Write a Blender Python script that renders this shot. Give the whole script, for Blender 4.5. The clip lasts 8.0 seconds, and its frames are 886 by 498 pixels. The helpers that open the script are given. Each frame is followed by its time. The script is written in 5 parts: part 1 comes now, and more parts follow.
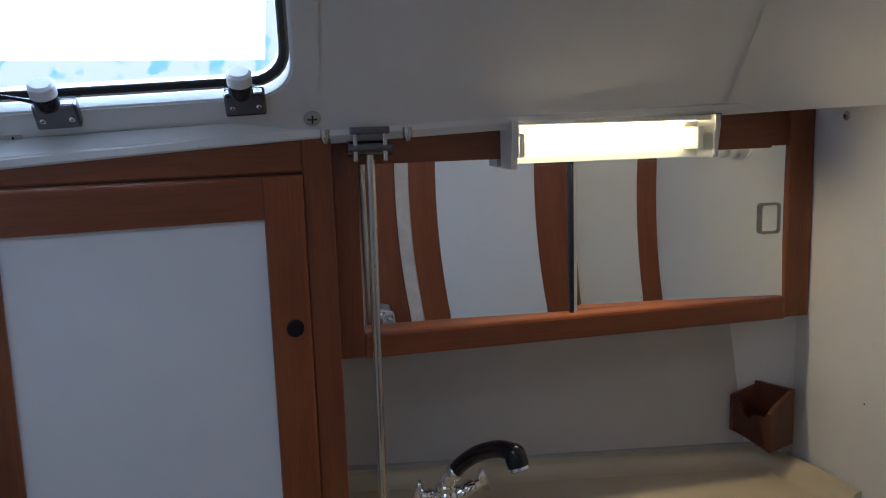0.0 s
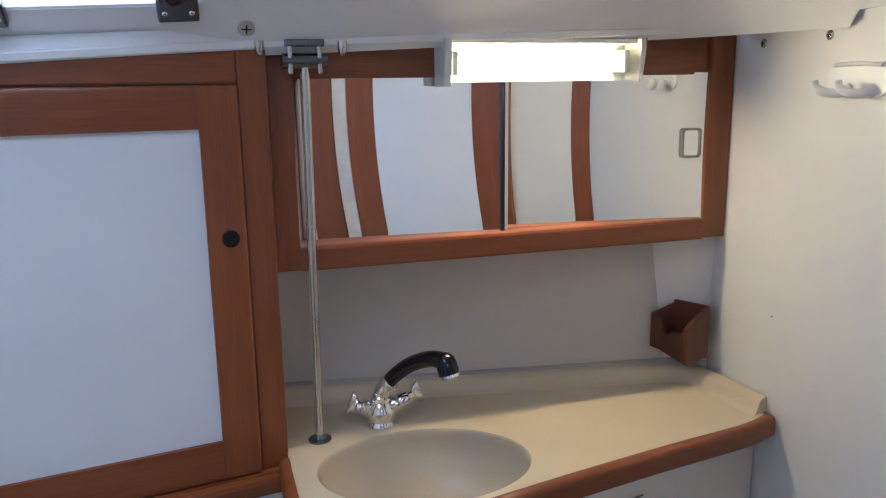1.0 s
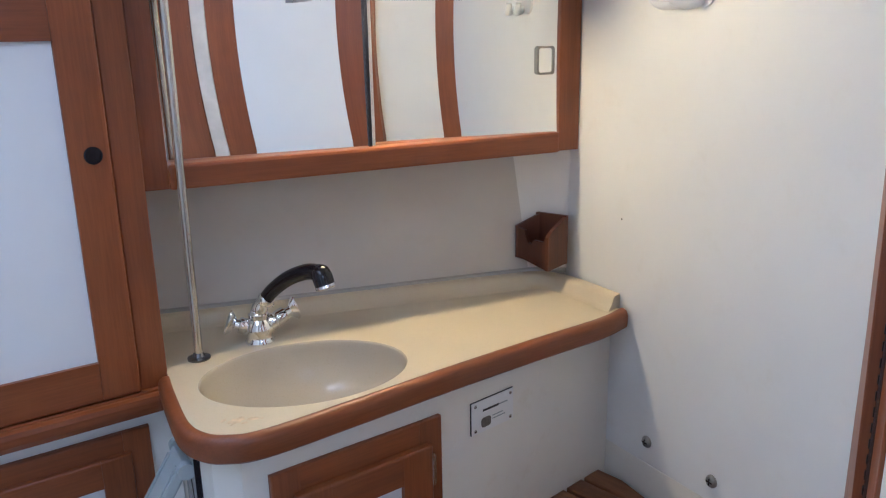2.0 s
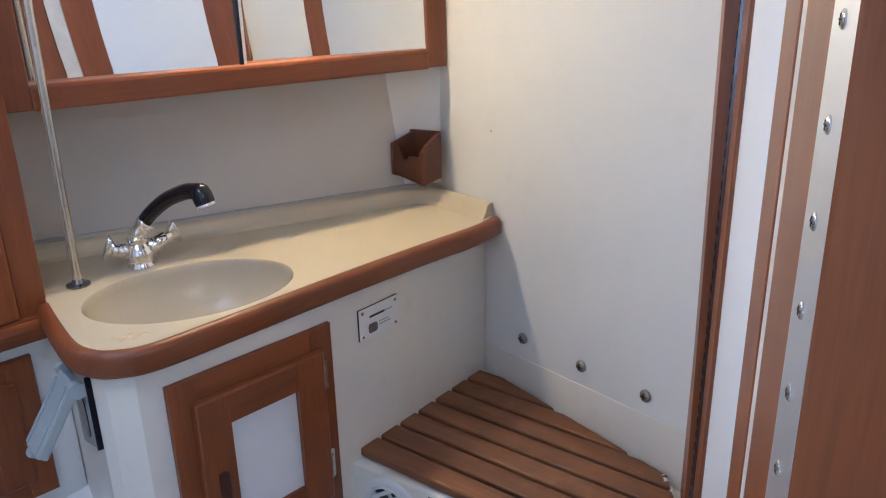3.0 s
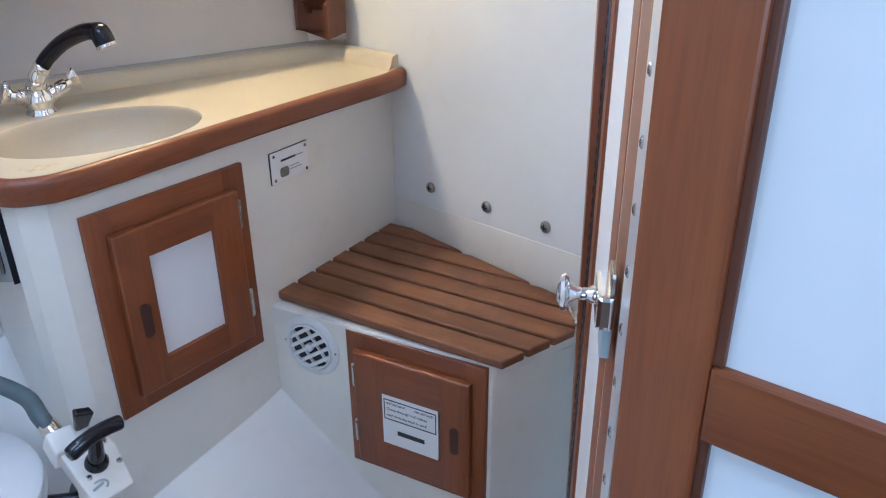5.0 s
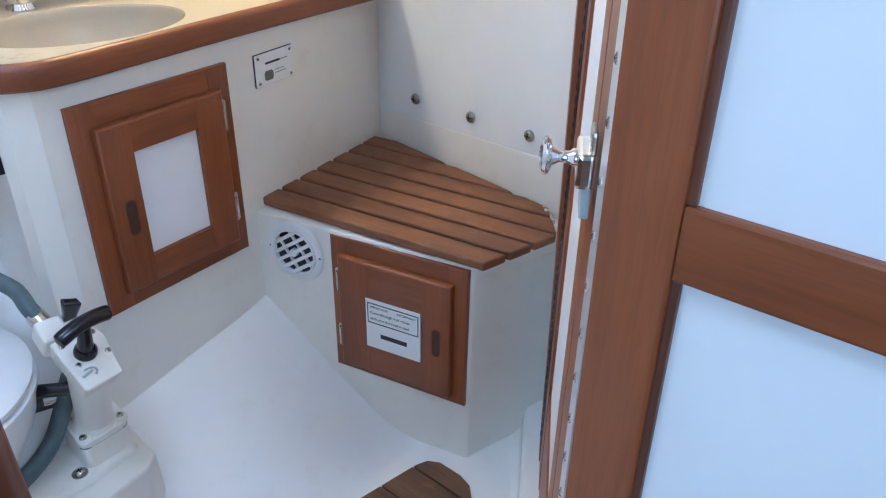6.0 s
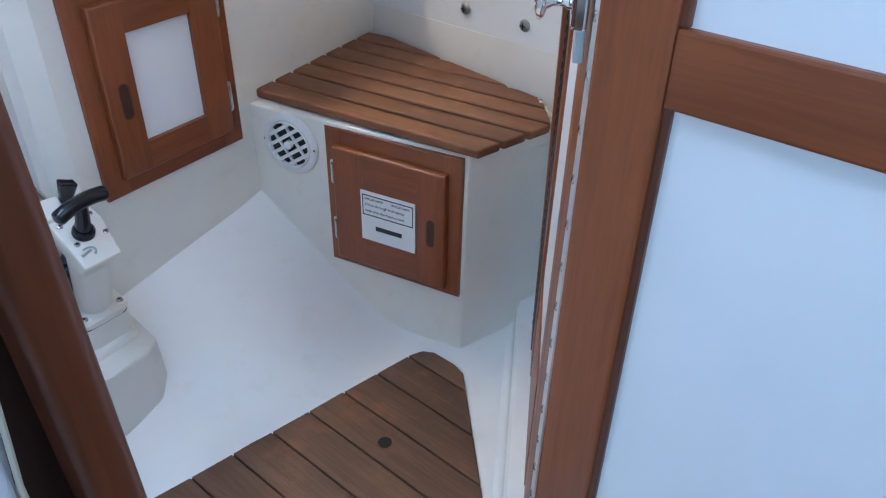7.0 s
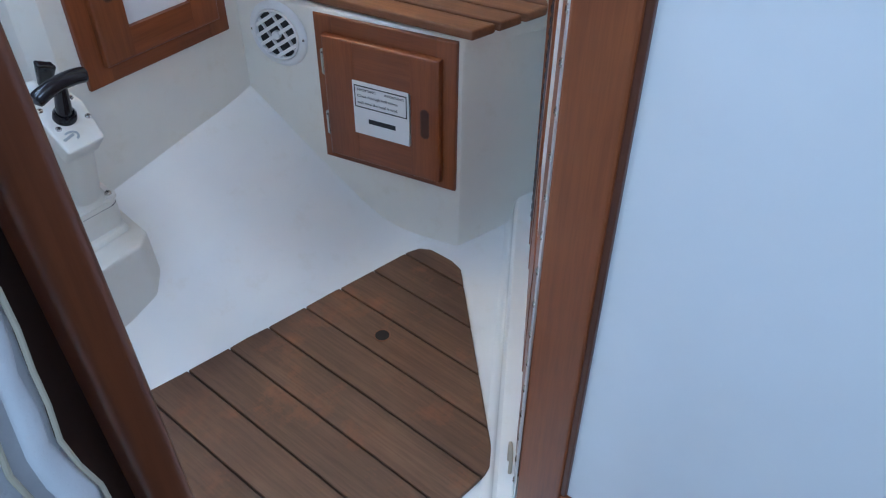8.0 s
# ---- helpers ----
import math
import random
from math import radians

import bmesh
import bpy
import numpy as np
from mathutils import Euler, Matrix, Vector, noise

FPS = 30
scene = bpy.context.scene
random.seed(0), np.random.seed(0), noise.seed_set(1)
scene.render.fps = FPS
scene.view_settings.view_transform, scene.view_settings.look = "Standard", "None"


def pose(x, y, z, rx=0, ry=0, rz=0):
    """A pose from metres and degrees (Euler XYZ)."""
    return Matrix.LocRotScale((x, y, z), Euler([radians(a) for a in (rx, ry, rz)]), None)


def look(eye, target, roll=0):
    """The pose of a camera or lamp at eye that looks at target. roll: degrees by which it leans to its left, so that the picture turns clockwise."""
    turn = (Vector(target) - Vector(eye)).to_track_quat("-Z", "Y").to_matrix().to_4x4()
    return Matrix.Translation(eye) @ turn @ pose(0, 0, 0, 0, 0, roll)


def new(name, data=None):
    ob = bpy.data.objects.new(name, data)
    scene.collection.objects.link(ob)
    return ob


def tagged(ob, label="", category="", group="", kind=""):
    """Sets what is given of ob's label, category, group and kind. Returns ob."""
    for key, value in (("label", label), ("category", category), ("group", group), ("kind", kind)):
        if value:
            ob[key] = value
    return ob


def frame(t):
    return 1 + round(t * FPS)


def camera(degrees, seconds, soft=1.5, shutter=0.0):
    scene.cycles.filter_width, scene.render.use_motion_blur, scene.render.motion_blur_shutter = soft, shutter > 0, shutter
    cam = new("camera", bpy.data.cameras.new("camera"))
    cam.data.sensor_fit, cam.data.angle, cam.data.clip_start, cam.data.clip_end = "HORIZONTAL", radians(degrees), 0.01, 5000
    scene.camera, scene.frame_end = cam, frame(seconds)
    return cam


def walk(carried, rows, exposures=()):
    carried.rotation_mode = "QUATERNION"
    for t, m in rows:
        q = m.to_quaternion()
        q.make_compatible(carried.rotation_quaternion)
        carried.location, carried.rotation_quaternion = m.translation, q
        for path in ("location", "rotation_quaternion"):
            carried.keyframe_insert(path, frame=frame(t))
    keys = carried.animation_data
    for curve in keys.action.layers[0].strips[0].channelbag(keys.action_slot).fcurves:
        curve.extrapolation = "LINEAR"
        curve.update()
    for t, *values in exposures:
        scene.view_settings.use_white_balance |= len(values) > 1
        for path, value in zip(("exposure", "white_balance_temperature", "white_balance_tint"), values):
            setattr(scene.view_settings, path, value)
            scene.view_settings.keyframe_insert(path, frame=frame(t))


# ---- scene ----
cam = camera(59.1, 8.0, soft=1.15)
PATH = [
    (0, (0.161, 0.058, 1.542), (0.598, 1.985, 1.234), -1.8),
    (0.5, (0.165, 0.036, 1.507), (0.631, 1.947, 1.145), -1.3),
    (1, (0.159, 0.01, 1.483), (0.734, 1.878, 1.06), -0.7),
    (1.5, (0.156, -0.024, 1.448), (0.866, 1.785, 0.974), -0.8),
    (3, (0.098, -0.113, 1.377), (1.199, 1.413, 0.7), -1.3),
    (3.5, (0.079, -0.137, 1.36), (1.248, 1.304, 0.616), -1.3),
    (4, (0.061, -0.161, 1.335), (1.263, 1.231, 0.548), -1.3),
    (4.5, (0.044, -0.18, 1.302), (1.261, 1.173, 0.472), -0.9),
    (6, (-0.009, -0.233, 1.216), (1.198, 1.001, 0.207), 1.0),
    (6.5, (-0.03, -0.252, 1.188), (1.153, 0.942, 0.105), 1.6),
    (7, (-0.044, -0.27, 1.157), (1.109, 0.883, -0.001), 1.4),
    (7.5, (-0.051, -0.281, 1.11), (1.072, 0.834, -0.113), 0.9),
    (8, (-0.052, -0.298, 1.072), (1.027, 0.786, -0.217), 0.5),
]
walk(cam, [(t, look(eye, target, roll)) for t, eye, target, roll in PATH],
     exposures=[(0.0, -1.7, 5100, 14), (0.5, -1.25, 5050, 14), (1.0, -0.55, 5020, 15), (1.5, -0.24, 5000, 15), (3.0, -0.1, 5080, 17), (3.5, 0.0, 5080, 17), (4.5, 0.22, 4950, 15), (6.0, 0.42, 4940, 12), (8.0, 0.18, 4970, 11)])

# ---- world and lights ----
world = bpy.data.worlds.new("sky")
scene.world = world
world.use_nodes = True
sky = world.node_tree.nodes.new("ShaderNodeTexSky")
sky.sky_type = "NISHITA"
sky.sun_disc = False
sky.sun_elevation = radians(50)
sky.sun_rotation = radians(200)
world.node_tree.links.new(sky.outputs[0], world.node_tree.nodes["Background"].inputs[0])
world.node_tree.nodes["Background"].inputs[1].default_value = 0.12
sun = new("sun", bpy.data.lights.new("sun", "SUN"))
sun.data.energy, sun.data.angle, sun.data.color = 1.0, radians(14), (1.0, 0.97, 0.93)
sun.matrix_world = look((0, 0, 5), (-3.5, -2.5, 0))


def opening_light(name, at, target, w, h, watts, color):
    lamp = new(name, bpy.data.lights.new(name, "AREA"))
    lamp.data.shape, lamp.data.size, lamp.data.size_y = "RECTANGLE", w, h
    lamp.data.energy, lamp.data.color = watts, color
    lamp.matrix_world = look(at, target)
    return lamp


# portlight daylight, plus fill through added, unseen deck hatch, cabin hatch and cabin window
opening_light("hatch_daylight", (-0.15, 0.50, 1.92), (-0.15, 0.51, 0.0), 0.40, 0.46, 4.0, (0.80, 0.90, 1.0))
opening_light("cabin_window_daylight", (-1.61, -0.95, 1.15), (0.5, -0.55, 1.0), 0.9, 0.6, 11.0, (0.70, 0.90, 1.0))
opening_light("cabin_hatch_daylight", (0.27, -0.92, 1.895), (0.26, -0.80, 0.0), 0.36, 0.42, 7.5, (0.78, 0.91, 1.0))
opening_light("portlight_daylight", (-0.01, 1.22, 1.71), (0.05, 0.55, 1.2), 0.38, 0.15, 4.0, (0.84, 0.92, 1.0))


# ---- materials ----
def material(name):
    m = bpy.data.materials.new(name)
    m.use_nodes = True
    t = m.node_tree
    return m, t, t.nodes["Principled BSDF"]


def nd(t, kind, **sets):
    n = t.nodes.new(kind)
    for key, value in sets.items():
        n.inputs[key.replace("_", " ")].default_value = value
    return n


def ramp(t, fac, stops):
    r = t.nodes.new("ShaderNodeValToRGB")
    e = r.color_ramp.elements
    e[0].position, e[0].color = stops[0][0], (*stops[0][1], 1)
    e[1].position, e[1].color = stops[-1][0], (*stops[-1][1], 1)
    for p, c in stops[1:-1]:
        x = e.new(p)
        x.color = (*c, 1)
    t.links.new(fac, r.inputs[0])
    return r.outputs[0]


def bump(t, b, height, strength, distance):
    n = nd(t, "ShaderNodeBump", Strength=strength, Distance=distance)
    t.links.new(height, n.inputs["Height"])
    t.links.new(n.outputs[0], b.inputs["Normal"])


def plain(name, color, rough=0.5, metal=0.0, vary=0.06, scale=6.0, grain=0.0, grain_scale=300.0, coat=0.0, dirt=0.0, rough_vary=0.0):
    """Painted, moulded or metal surface with a broad tone drift, fine relief and optional faint soiling."""
    m, t, b = material(name)
    b.inputs["Metallic"].default_value, b.inputs["Roughness"].default_value = metal, rough
    b.inputs["Coat Weight"].default_value = coat
    co = t.nodes.new("ShaderNodeTexCoord").outputs["Object"]
    n = nd(t, "ShaderNodeTexNoise", Scale=scale, Detail=4.0)
    t.links.new(co, n.inputs["Vector"])
    lo = tuple(c * (1 - vary) for c in color)
    hi = tuple(min(1, c * (1 + vary)) for c in color)
    out = ramp(t, n.outputs[0], [(0.3, lo), (0.7, hi)])
    if dirt:
        n2 = nd(t, "ShaderNodeTexNoise", Scale=scale * 2.7, Detail=8.0, Roughness=0.7)
        t.links.new(co, n2.inputs["Vector"])
        f = ramp(t, n2.outputs[0], [(0.56, (0, 0, 0)), (0.75, (dirt, dirt, dirt))])
        mx = t.nodes.new("ShaderNodeMixRGB")
        t.links.new(f, mx.inputs[0])
        t.links.new(out, mx.inputs[1])
        mx.inputs[2].default_value = (color[0] * 0.72, color[1] * 0.64, color[2] * 0.48, 1)
        out = mx.outputs[0]
    t.links.new(out, b.inputs["Base Color"])
    if rough_vary:
        n3 = nd(t, "ShaderNodeTexNoise", Scale=scale * 5, Detail=5.0)
        t.links.new(co, n3.inputs["Vector"])
        mr = t.nodes.new("ShaderNodeMapRange")
        mr.inputs["To Min"].default_value, mr.inputs["To Max"].default_value = max(0.02, rough - rough_vary), rough + rough_vary
        t.links.new(n3.outputs[0], mr.inputs[0])
        t.links.new(mr.outputs[0], b.inputs["Roughness"])
    if grain:
        g = nd(t, "ShaderNodeTexNoise", Scale=grain_scale, Detail=2.0)
        t.links.new(co, g.inputs["Vector"])
        bump(t, b, g.outputs[0], grain, 0.002)
    return m


def wood(name, along, dark, mid, light, rough=0.38, weather=0.0, coat=0.15):
    """Sawn timber with its grain running along the given direction."""
    m, t, b = material(name)
    d = Vector(along).normalized()
    co = t.nodes.new("ShaderNodeTexCoord").outputs["Object"]
    info = t.nodes.new("ShaderNodeObjectInfo")
    off = t.nodes.new("ShaderNodeVectorMath")
    off.operation = "MULTIPLY_ADD"
    t.links.new(info.outputs["Random"], off.inputs[0])
    off.inputs[1].default_value = (3.1, 2.3, 1.7)
    t.links.new(co, off.inputs[2])
    dot = t.nodes.new("ShaderNodeVectorMath")
    dot.operation = "DOT_PRODUCT"
    t.links.new(off.outputs[0], dot.inputs[0])
    dot.inputs[1].default_value = d
    sc = t.nodes.new("ShaderNodeVectorMath")
    sc.operation = "SCALE"
    sc.inputs[0].default_value = d
    t.links.new(dot.outputs["Value"], sc.inputs["Scale"])
    long = t.nodes.new("ShaderNodeVectorMath")
    long.operation = "MULTIPLY_ADD"
    t.links.new(sc.outputs[0], long.inputs[0])
    long.inputs[1].default_value = (-0.95, -0.95, -0.95)
    t.links.new(off.outputs[0], long.inputs[2])
    n1 = nd(t, "ShaderNodeTexNoise", Scale=30.0, Detail=4.0, Roughness=0.5, Distortion=0.4)
    n2 = nd(t, "ShaderNodeTexNoise", Scale=260.0, Detail=3.0, Roughness=0.6)
    n3 = nd(t, "ShaderNodeTexNoise", Scale=7.0, Detail=3.0)
    for n, src in ((n1, long), (n2, long), (n3, off)):
        t.links.new(src.outputs[0], n.inputs["Vector"])
    a = ramp(t, n1.outputs[0], [(0.15, dark), (0.5, mid), (0.88, light)])
    mx = t.nodes.new("ShaderNodeMixRGB")
    mx.blend_type = "MULTIPLY"
    mx.inputs[0].default_value = 0.34 + weather * 0.2
    t.links.new(a, mx.inputs[1])
    t.links.new(ramp(t, n2.outputs[0], [(0.35, (0.55, 0.5, 0.47)), (0.6, (1, 1, 1))]), mx.inputs[2])
    mx2 = t.nodes.new("ShaderNodeMixRGB")
    mx2.blend_type = "MULTIPLY"
    mx2.inputs[0].default_value = 0.32 + weather * 0.4
    t.links.new(mx.outputs[0], mx2.inputs[1])
    t.links.new(ramp(t, n3.outputs[0], [(0.3, (0.7, 0.68, 0.66)), (0.7, (1.15, 1.12, 1.08))]), mx2.inputs[2])
    mx3 = t.nodes.new("ShaderNodeMixRGB")
    mx3.blend_type = "MULTIPLY"
    mx3.inputs[0].default_value = 0.6
    t.links.new(mx2.outputs[0], mx3.inputs[1])
    t.links.new(ramp(t, info.outputs["Random"], [(0.0, (0.86, 0.85, 0.84)), (1.0, (1.12, 1.1, 1.06))]), mx3.inputs[2])
    t.links.new(mx3.outputs[0], b.inputs["Base Color"])
    mr = t.nodes.new("ShaderNodeMapRange")
    mr.inputs["To Min"].default_value, mr.inputs["To Max"].default_value = rough - 0.08, rough + 0.12
    t.links.new(n1.outputs[0], mr.inputs[0])
    t.links.new(mr.outputs[0], b.inputs["Roughness"])
    b.inputs["Coat Weight"].default_value = coat
    b.inputs["Coat Roughness"].default_value = 0.25
    bump(t, b, n2.outputs[0], 0.12 + weather * 0.2, 0.001)
    return m


def worn(m, tone, lo, hi):
    """Patches of bared, redder timber over a weathered board."""
    t, b = m.node_tree, m.node_tree.nodes["Principled BSDF"]
    src = b.inputs["Base Color"].links[0].from_socket
    n = nd(t, "ShaderNodeTexNoise", Scale=9.0, Detail=8.0, Roughness=0.72)
    t.links.new(t.nodes.new("ShaderNodeTexCoord").outputs["Object"], n.inputs["Vector"])
    mx = t.nodes.new("ShaderNodeMixRGB")
    t.links.new(ramp(t, n.outputs[0], [(lo, (0, 0, 0)), (hi, (0.75, 0.75, 0.75))]), mx.inputs[0])
    t.links.new(src, mx.inputs[1])
    mx.inputs[2].default_value = (*tone, 1)
    t.links.new(mx.outputs[0], b.inputs["Base Color"])
    return m


def speckled(name, color, rough):
    """Cream moulded resin with fine speckle, faint yellowing and water marks."""
    m, t, b = material(name)
    b.inputs["Roughness"].default_value = rough
    co = t.nodes.new("ShaderNodeTexCoord").outputs["Object"]
    n1 = nd(t, "ShaderNodeTexNoise", Scale=5.0, Detail=5.0)
    n2 = nd(t, "ShaderNodeTexNoise", Scale=420.0, Detail=1.0)
    n3 = nd(t, "ShaderNodeTexNoise", Scale=22.0, Detail=8.0, Roughness=0.75)
    for n in (n1, n2, n3):
        t.links.new(co, n.inputs["Vector"])
    a = ramp(t, n1.outputs[0], [(0.3, tuple(c * 0.93 for c in color)), (0.7, color)])
    for n, lo, hi, amount, tone in ((n2, 0.55, 0.75, 0.25, 0.75), (n3, 0.62, 0.8, 0.35, 0.85)):
        mx = t.nodes.new("ShaderNodeMixRGB")
        t.links.new(ramp(t, n.outputs[0], [(lo, (0, 0, 0)), (hi, (amount, amount, amount))]), mx.inputs[0])
        t.links.new(a, mx.inputs[1])
        mx.inputs[2].default_value = (color[0] * tone, color[1] * tone * 0.93, color[2] * tone * 0.8, 1)
        a = mx.outputs[0]
    t.links.new(a, b.inputs["Base Color"])
    bump(t, b, n2.outputs[0], 0.03, 0.001)
    return m


def glow(name, color, strength):
    m, t, b = material(name)
    b.inputs["Base Color"].default_value = (*color, 1)
    b.inputs["Emission Color"].default_value = (*color, 1)
    b.inputs["Emission Strength"].default_value = strength
    return m


SLAT = Vector((0.145, -0.485, 0)).normalized()
SOLE = Vector((0.10, -1.0, 0)).normalized()
FACE = Vector((0.305, 0.053, 0)).normalized()
BOXF = Vector((0.102, -0.29, 0)).normalized()
TEAK = ((0.172, 0.0455, 0.0115), (0.232, 0.0650, 0.0168), (0.295, 0.0940, 0.0260))
m_wx = wood("teak_x", (1, 0, 0), *TEAK)
m_wz = wood("teak_z", (0, 0, 1), *TEAK)
m_wf = wood("teak_face", FACE, *TEAK)
m_wb = wood("teak_box", BOXF, *TEAK)
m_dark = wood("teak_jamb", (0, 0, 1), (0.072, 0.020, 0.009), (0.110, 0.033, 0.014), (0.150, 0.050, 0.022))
m_slat = wood("teak_seat", SLAT, (0.130, 0.050, 0.020), (0.205, 0.085, 0.034), (0.29, 0.135, 0.060), 0.55, 0.6, 0.0)
m_sole = wood("teak_sole", SOLE, (0.088, 0.042, 0.022), (0.145, 0.074, 0.039), (0.220, 0.122, 0.068), 0.6, 0.8, 0.0)
worn(m_sole, (0.25, 0.090, 0.034), 0.53, 0.72)
worn(m_slat, (0.29, 0.128, 0.050), 0.55, 0.75)
m_wall = plain("white_laminate", (0.80, 0.79, 0.76), 0.45, vary=0.02, grain=0.05, grain_scale=500, dirt=0.12)
m_liner = plain("liner_gelcoat", (0.74, 0.73, 0.71), 0.5, vary=0.03, grain=0.12, grain_scale=260, dirt=0.1)
m_gel = plain("gelcoat", (0.87, 0.87, 0.85), 0.13, vary=0.02, dirt=0.2, grain=0.03, grain_scale=45, rough_vary=0.05)
m_hull = plain("linen_laminate", (0.57, 0.54, 0.50), 0.55, vary=0.03, grain=0.10, grain_scale=420, dirt=0.15)
m_cream = plain("cream_gelcoat", (0.84, 0.82, 0.75), 0.35, vary=0.025, dirt=0.25, grain=0.05, grain_scale=80)
m_skirt = plain("yellowed_gelcoat", (0.76, 0.72, 0.64), 0.4, vary=0.03, dirt=0.25, grain=0.05, grain_scale=80)
m_post = wood("teak_post", (0, 0, 1), (0.100, 0.027, 0.010), (0.150, 0.042, 0.014), (0.205, 0.064, 0.022))
m_panel = plain("white_panel", (0.82, 0.83, 0.85), 0.4, vary=0.02, grain=0.03, grain_scale=600)
m_counter = speckled("counter_resin", (0.65, 0.555, 0.385), 0.30)
m_basin = speckled("basin_resin", (0.53, 0.465, 0.355), 0.22)
m_chrome = plain("chrome", (0.85, 0.85, 0.86), 0.08, 1.0, vary=0.02, rough_vary=0.04)
m_steel = plain("stainless", (0.60, 0.58, 0.54), 0.24, 1.0, vary=0.04, scale=8, rough_vary=0.05)
m_satin = plain("satin_stainless", (0.80, 0.82, 0.84), 0.44, 1.0, vary=0.03, scale=9, rough_vary=0.08)
m_dull = plain("dull_stainless", (0.34, 0.33, 0.30), 0.42, 1.0, vary=0.1, scale=60)
m_gun = plain("dark_bright_metal", (0.20, 0.20, 0.215), 0.22, 1.0, vary=0.05)
m_black = plain("black_plastic", (0.010, 0.010, 0.015), 0.17, vary=0.2)
# near-black wood: the recess's deep shade is put into its colour
m_rebate = wood("shaded_rebate", (0, 0, 1), (0.020, 0.008, 0.004), (0.030, 0.011, 0.006), (0.042, 0.016, 0.008), 0.5, 0.0, 0.0)
m_hole = plain("dark_recess", (0.010, 0.006, 0.005), 0.8)
m_slot = plain("shadowed_teak", (0.06, 0.020, 0.010), 0.7, vary=0.2, scale=40)
m_white = plain("white_plastic", (0.82, 0.83, 0.83), 0.35, vary=0.02, dirt=0.1)
m_ivory = plain("ivory_plastic", (0.78, 0.76, 0.70), 0.38, vary=0.03, dirt=0.25)
m_grey = plain("grey_plastic", (0.37, 0.41, 0.42), 0.5, vary=0.05)
m_hose = plain("rubber_hose", (0.10, 0.135, 0.145), 0.5, vary=0.2, scale=30, grain=0.3, grain_scale=140)
m_lampbody = plain("lamp_housing", (0.70, 0.69, 0.65), 0.4, vary=0.02)
m_tube = glow("fluorescent_tube", (1.0, 0.74, 0.36), 145.0)
m_seal = plain("rubber_seal", (0.03, 0.03, 0.034), 0.6)
m_caulk = plain("caulk", (0.42, 0.40, 0.36), 0.6)
m_paper = plain("label_card", (0.84, 0.84, 0.83), 0.5, vary=0.01)
m_ink = plain("ink", (0.03, 0.03, 0.035), 0.6)
m_cloth = plain("white_vinyl", (0.64, 0.64, 0.67), 0.6, vary=0.04, grain=0.25, grain_scale=350)
m_pipe = plain("tan_piping", (0.45, 0.40, 0.31), 0.6)
m_pale = plain("pale_timber_edge", (0.68, 0.61, 0.53), 0.5, vary=0.12, scale=20)
m_emblem = plain("worn_print", (0.16, 0.145, 0.125), 0.55, vary=0.3, scale=150)
m_stain = plain("lime_stain", (0.62, 0.49, 0.32), 0.5, vary=0.22, scale=70)
m_mirror, _t, _b = material("mirror_glass")
_b.inputs["Base Color"].default_value = (0.86, 0.88, 0.89, 1)
_b.inputs["Metallic"].default_value, _b.inputs["Roughness"].default_value = 1.0, 0.01
m_glass, _t, _b = material("acrylic_pane")
_b.inputs["Base Color"].default_value = (0.9, 0.96, 1, 1)
_b.inputs["Transmission Weight"].default_value, _b.inputs["Roughness"].default_value, _b.inputs["IOR"].default_value = 1.0, 0.02, 1.3
m_diff, _t, _b = material("lamp_diffuser")
_b.inputs["Base Color"].default_value = (0.95, 0.93, 0.86, 1)
_b.inputs["Transmission Weight"].default_value, _b.inputs["Roughness"].default_value = 0.95, 0.25
m_day, _t, _b = material("bright_outdoors")
_b.inputs["Base Color"].default_value = (0, 0, 0, 1)
_n = nd(_t, "ShaderNodeTexNoise", Scale=13.0, Detail=4.0)
_t.links.new(_t.nodes.new("ShaderNodeTexCoord").outputs["Object"], _n.inputs["Vector"])
_t.links.new(ramp(_t, _n.outputs[0], [(0.40, (0.42, 0.78, 0.92)), (0.46, (1, 1, 1))]), _b.inputs["Emission Color"])
_b.inputs["Emission Strength"].default_value = 3.2


# ---- building helpers ----
AT = {}


def thing(name, at, label, category, group="", kind=""):
    ob = new(name)
    ob.empty_display_size = 0.05
    ob.location = at
    AT[ob.name] = Vector(at)
    return tagged(ob, label, category, group, kind)


def part(name, bm, mat, parent=None, label="", smooth=False):
    me = bpy.data.meshes.new(name)
    bmesh.ops.recalc_face_normals(bm, faces=bm.faces)
    bm.to_mesh(me)
    bm.free()
    me.materials.append(mat)
    if smooth:
        me.polygons.foreach_set("use_smooth", [True] * len(me.polygons))
        me.set_sharp_from_angle(angle=radians(40))
    ob = new(name, me)
    if parent:
        ob.parent = parent
        ob.location = -AT.get(parent.name, Vector((0, 0, 0)))
    return tagged(ob, label) if label else ob


def structure(name, bm, mat, label, category, smooth=False):
    return tagged(part(name, bm, mat, None, "", smooth), label, category, "", "structure")


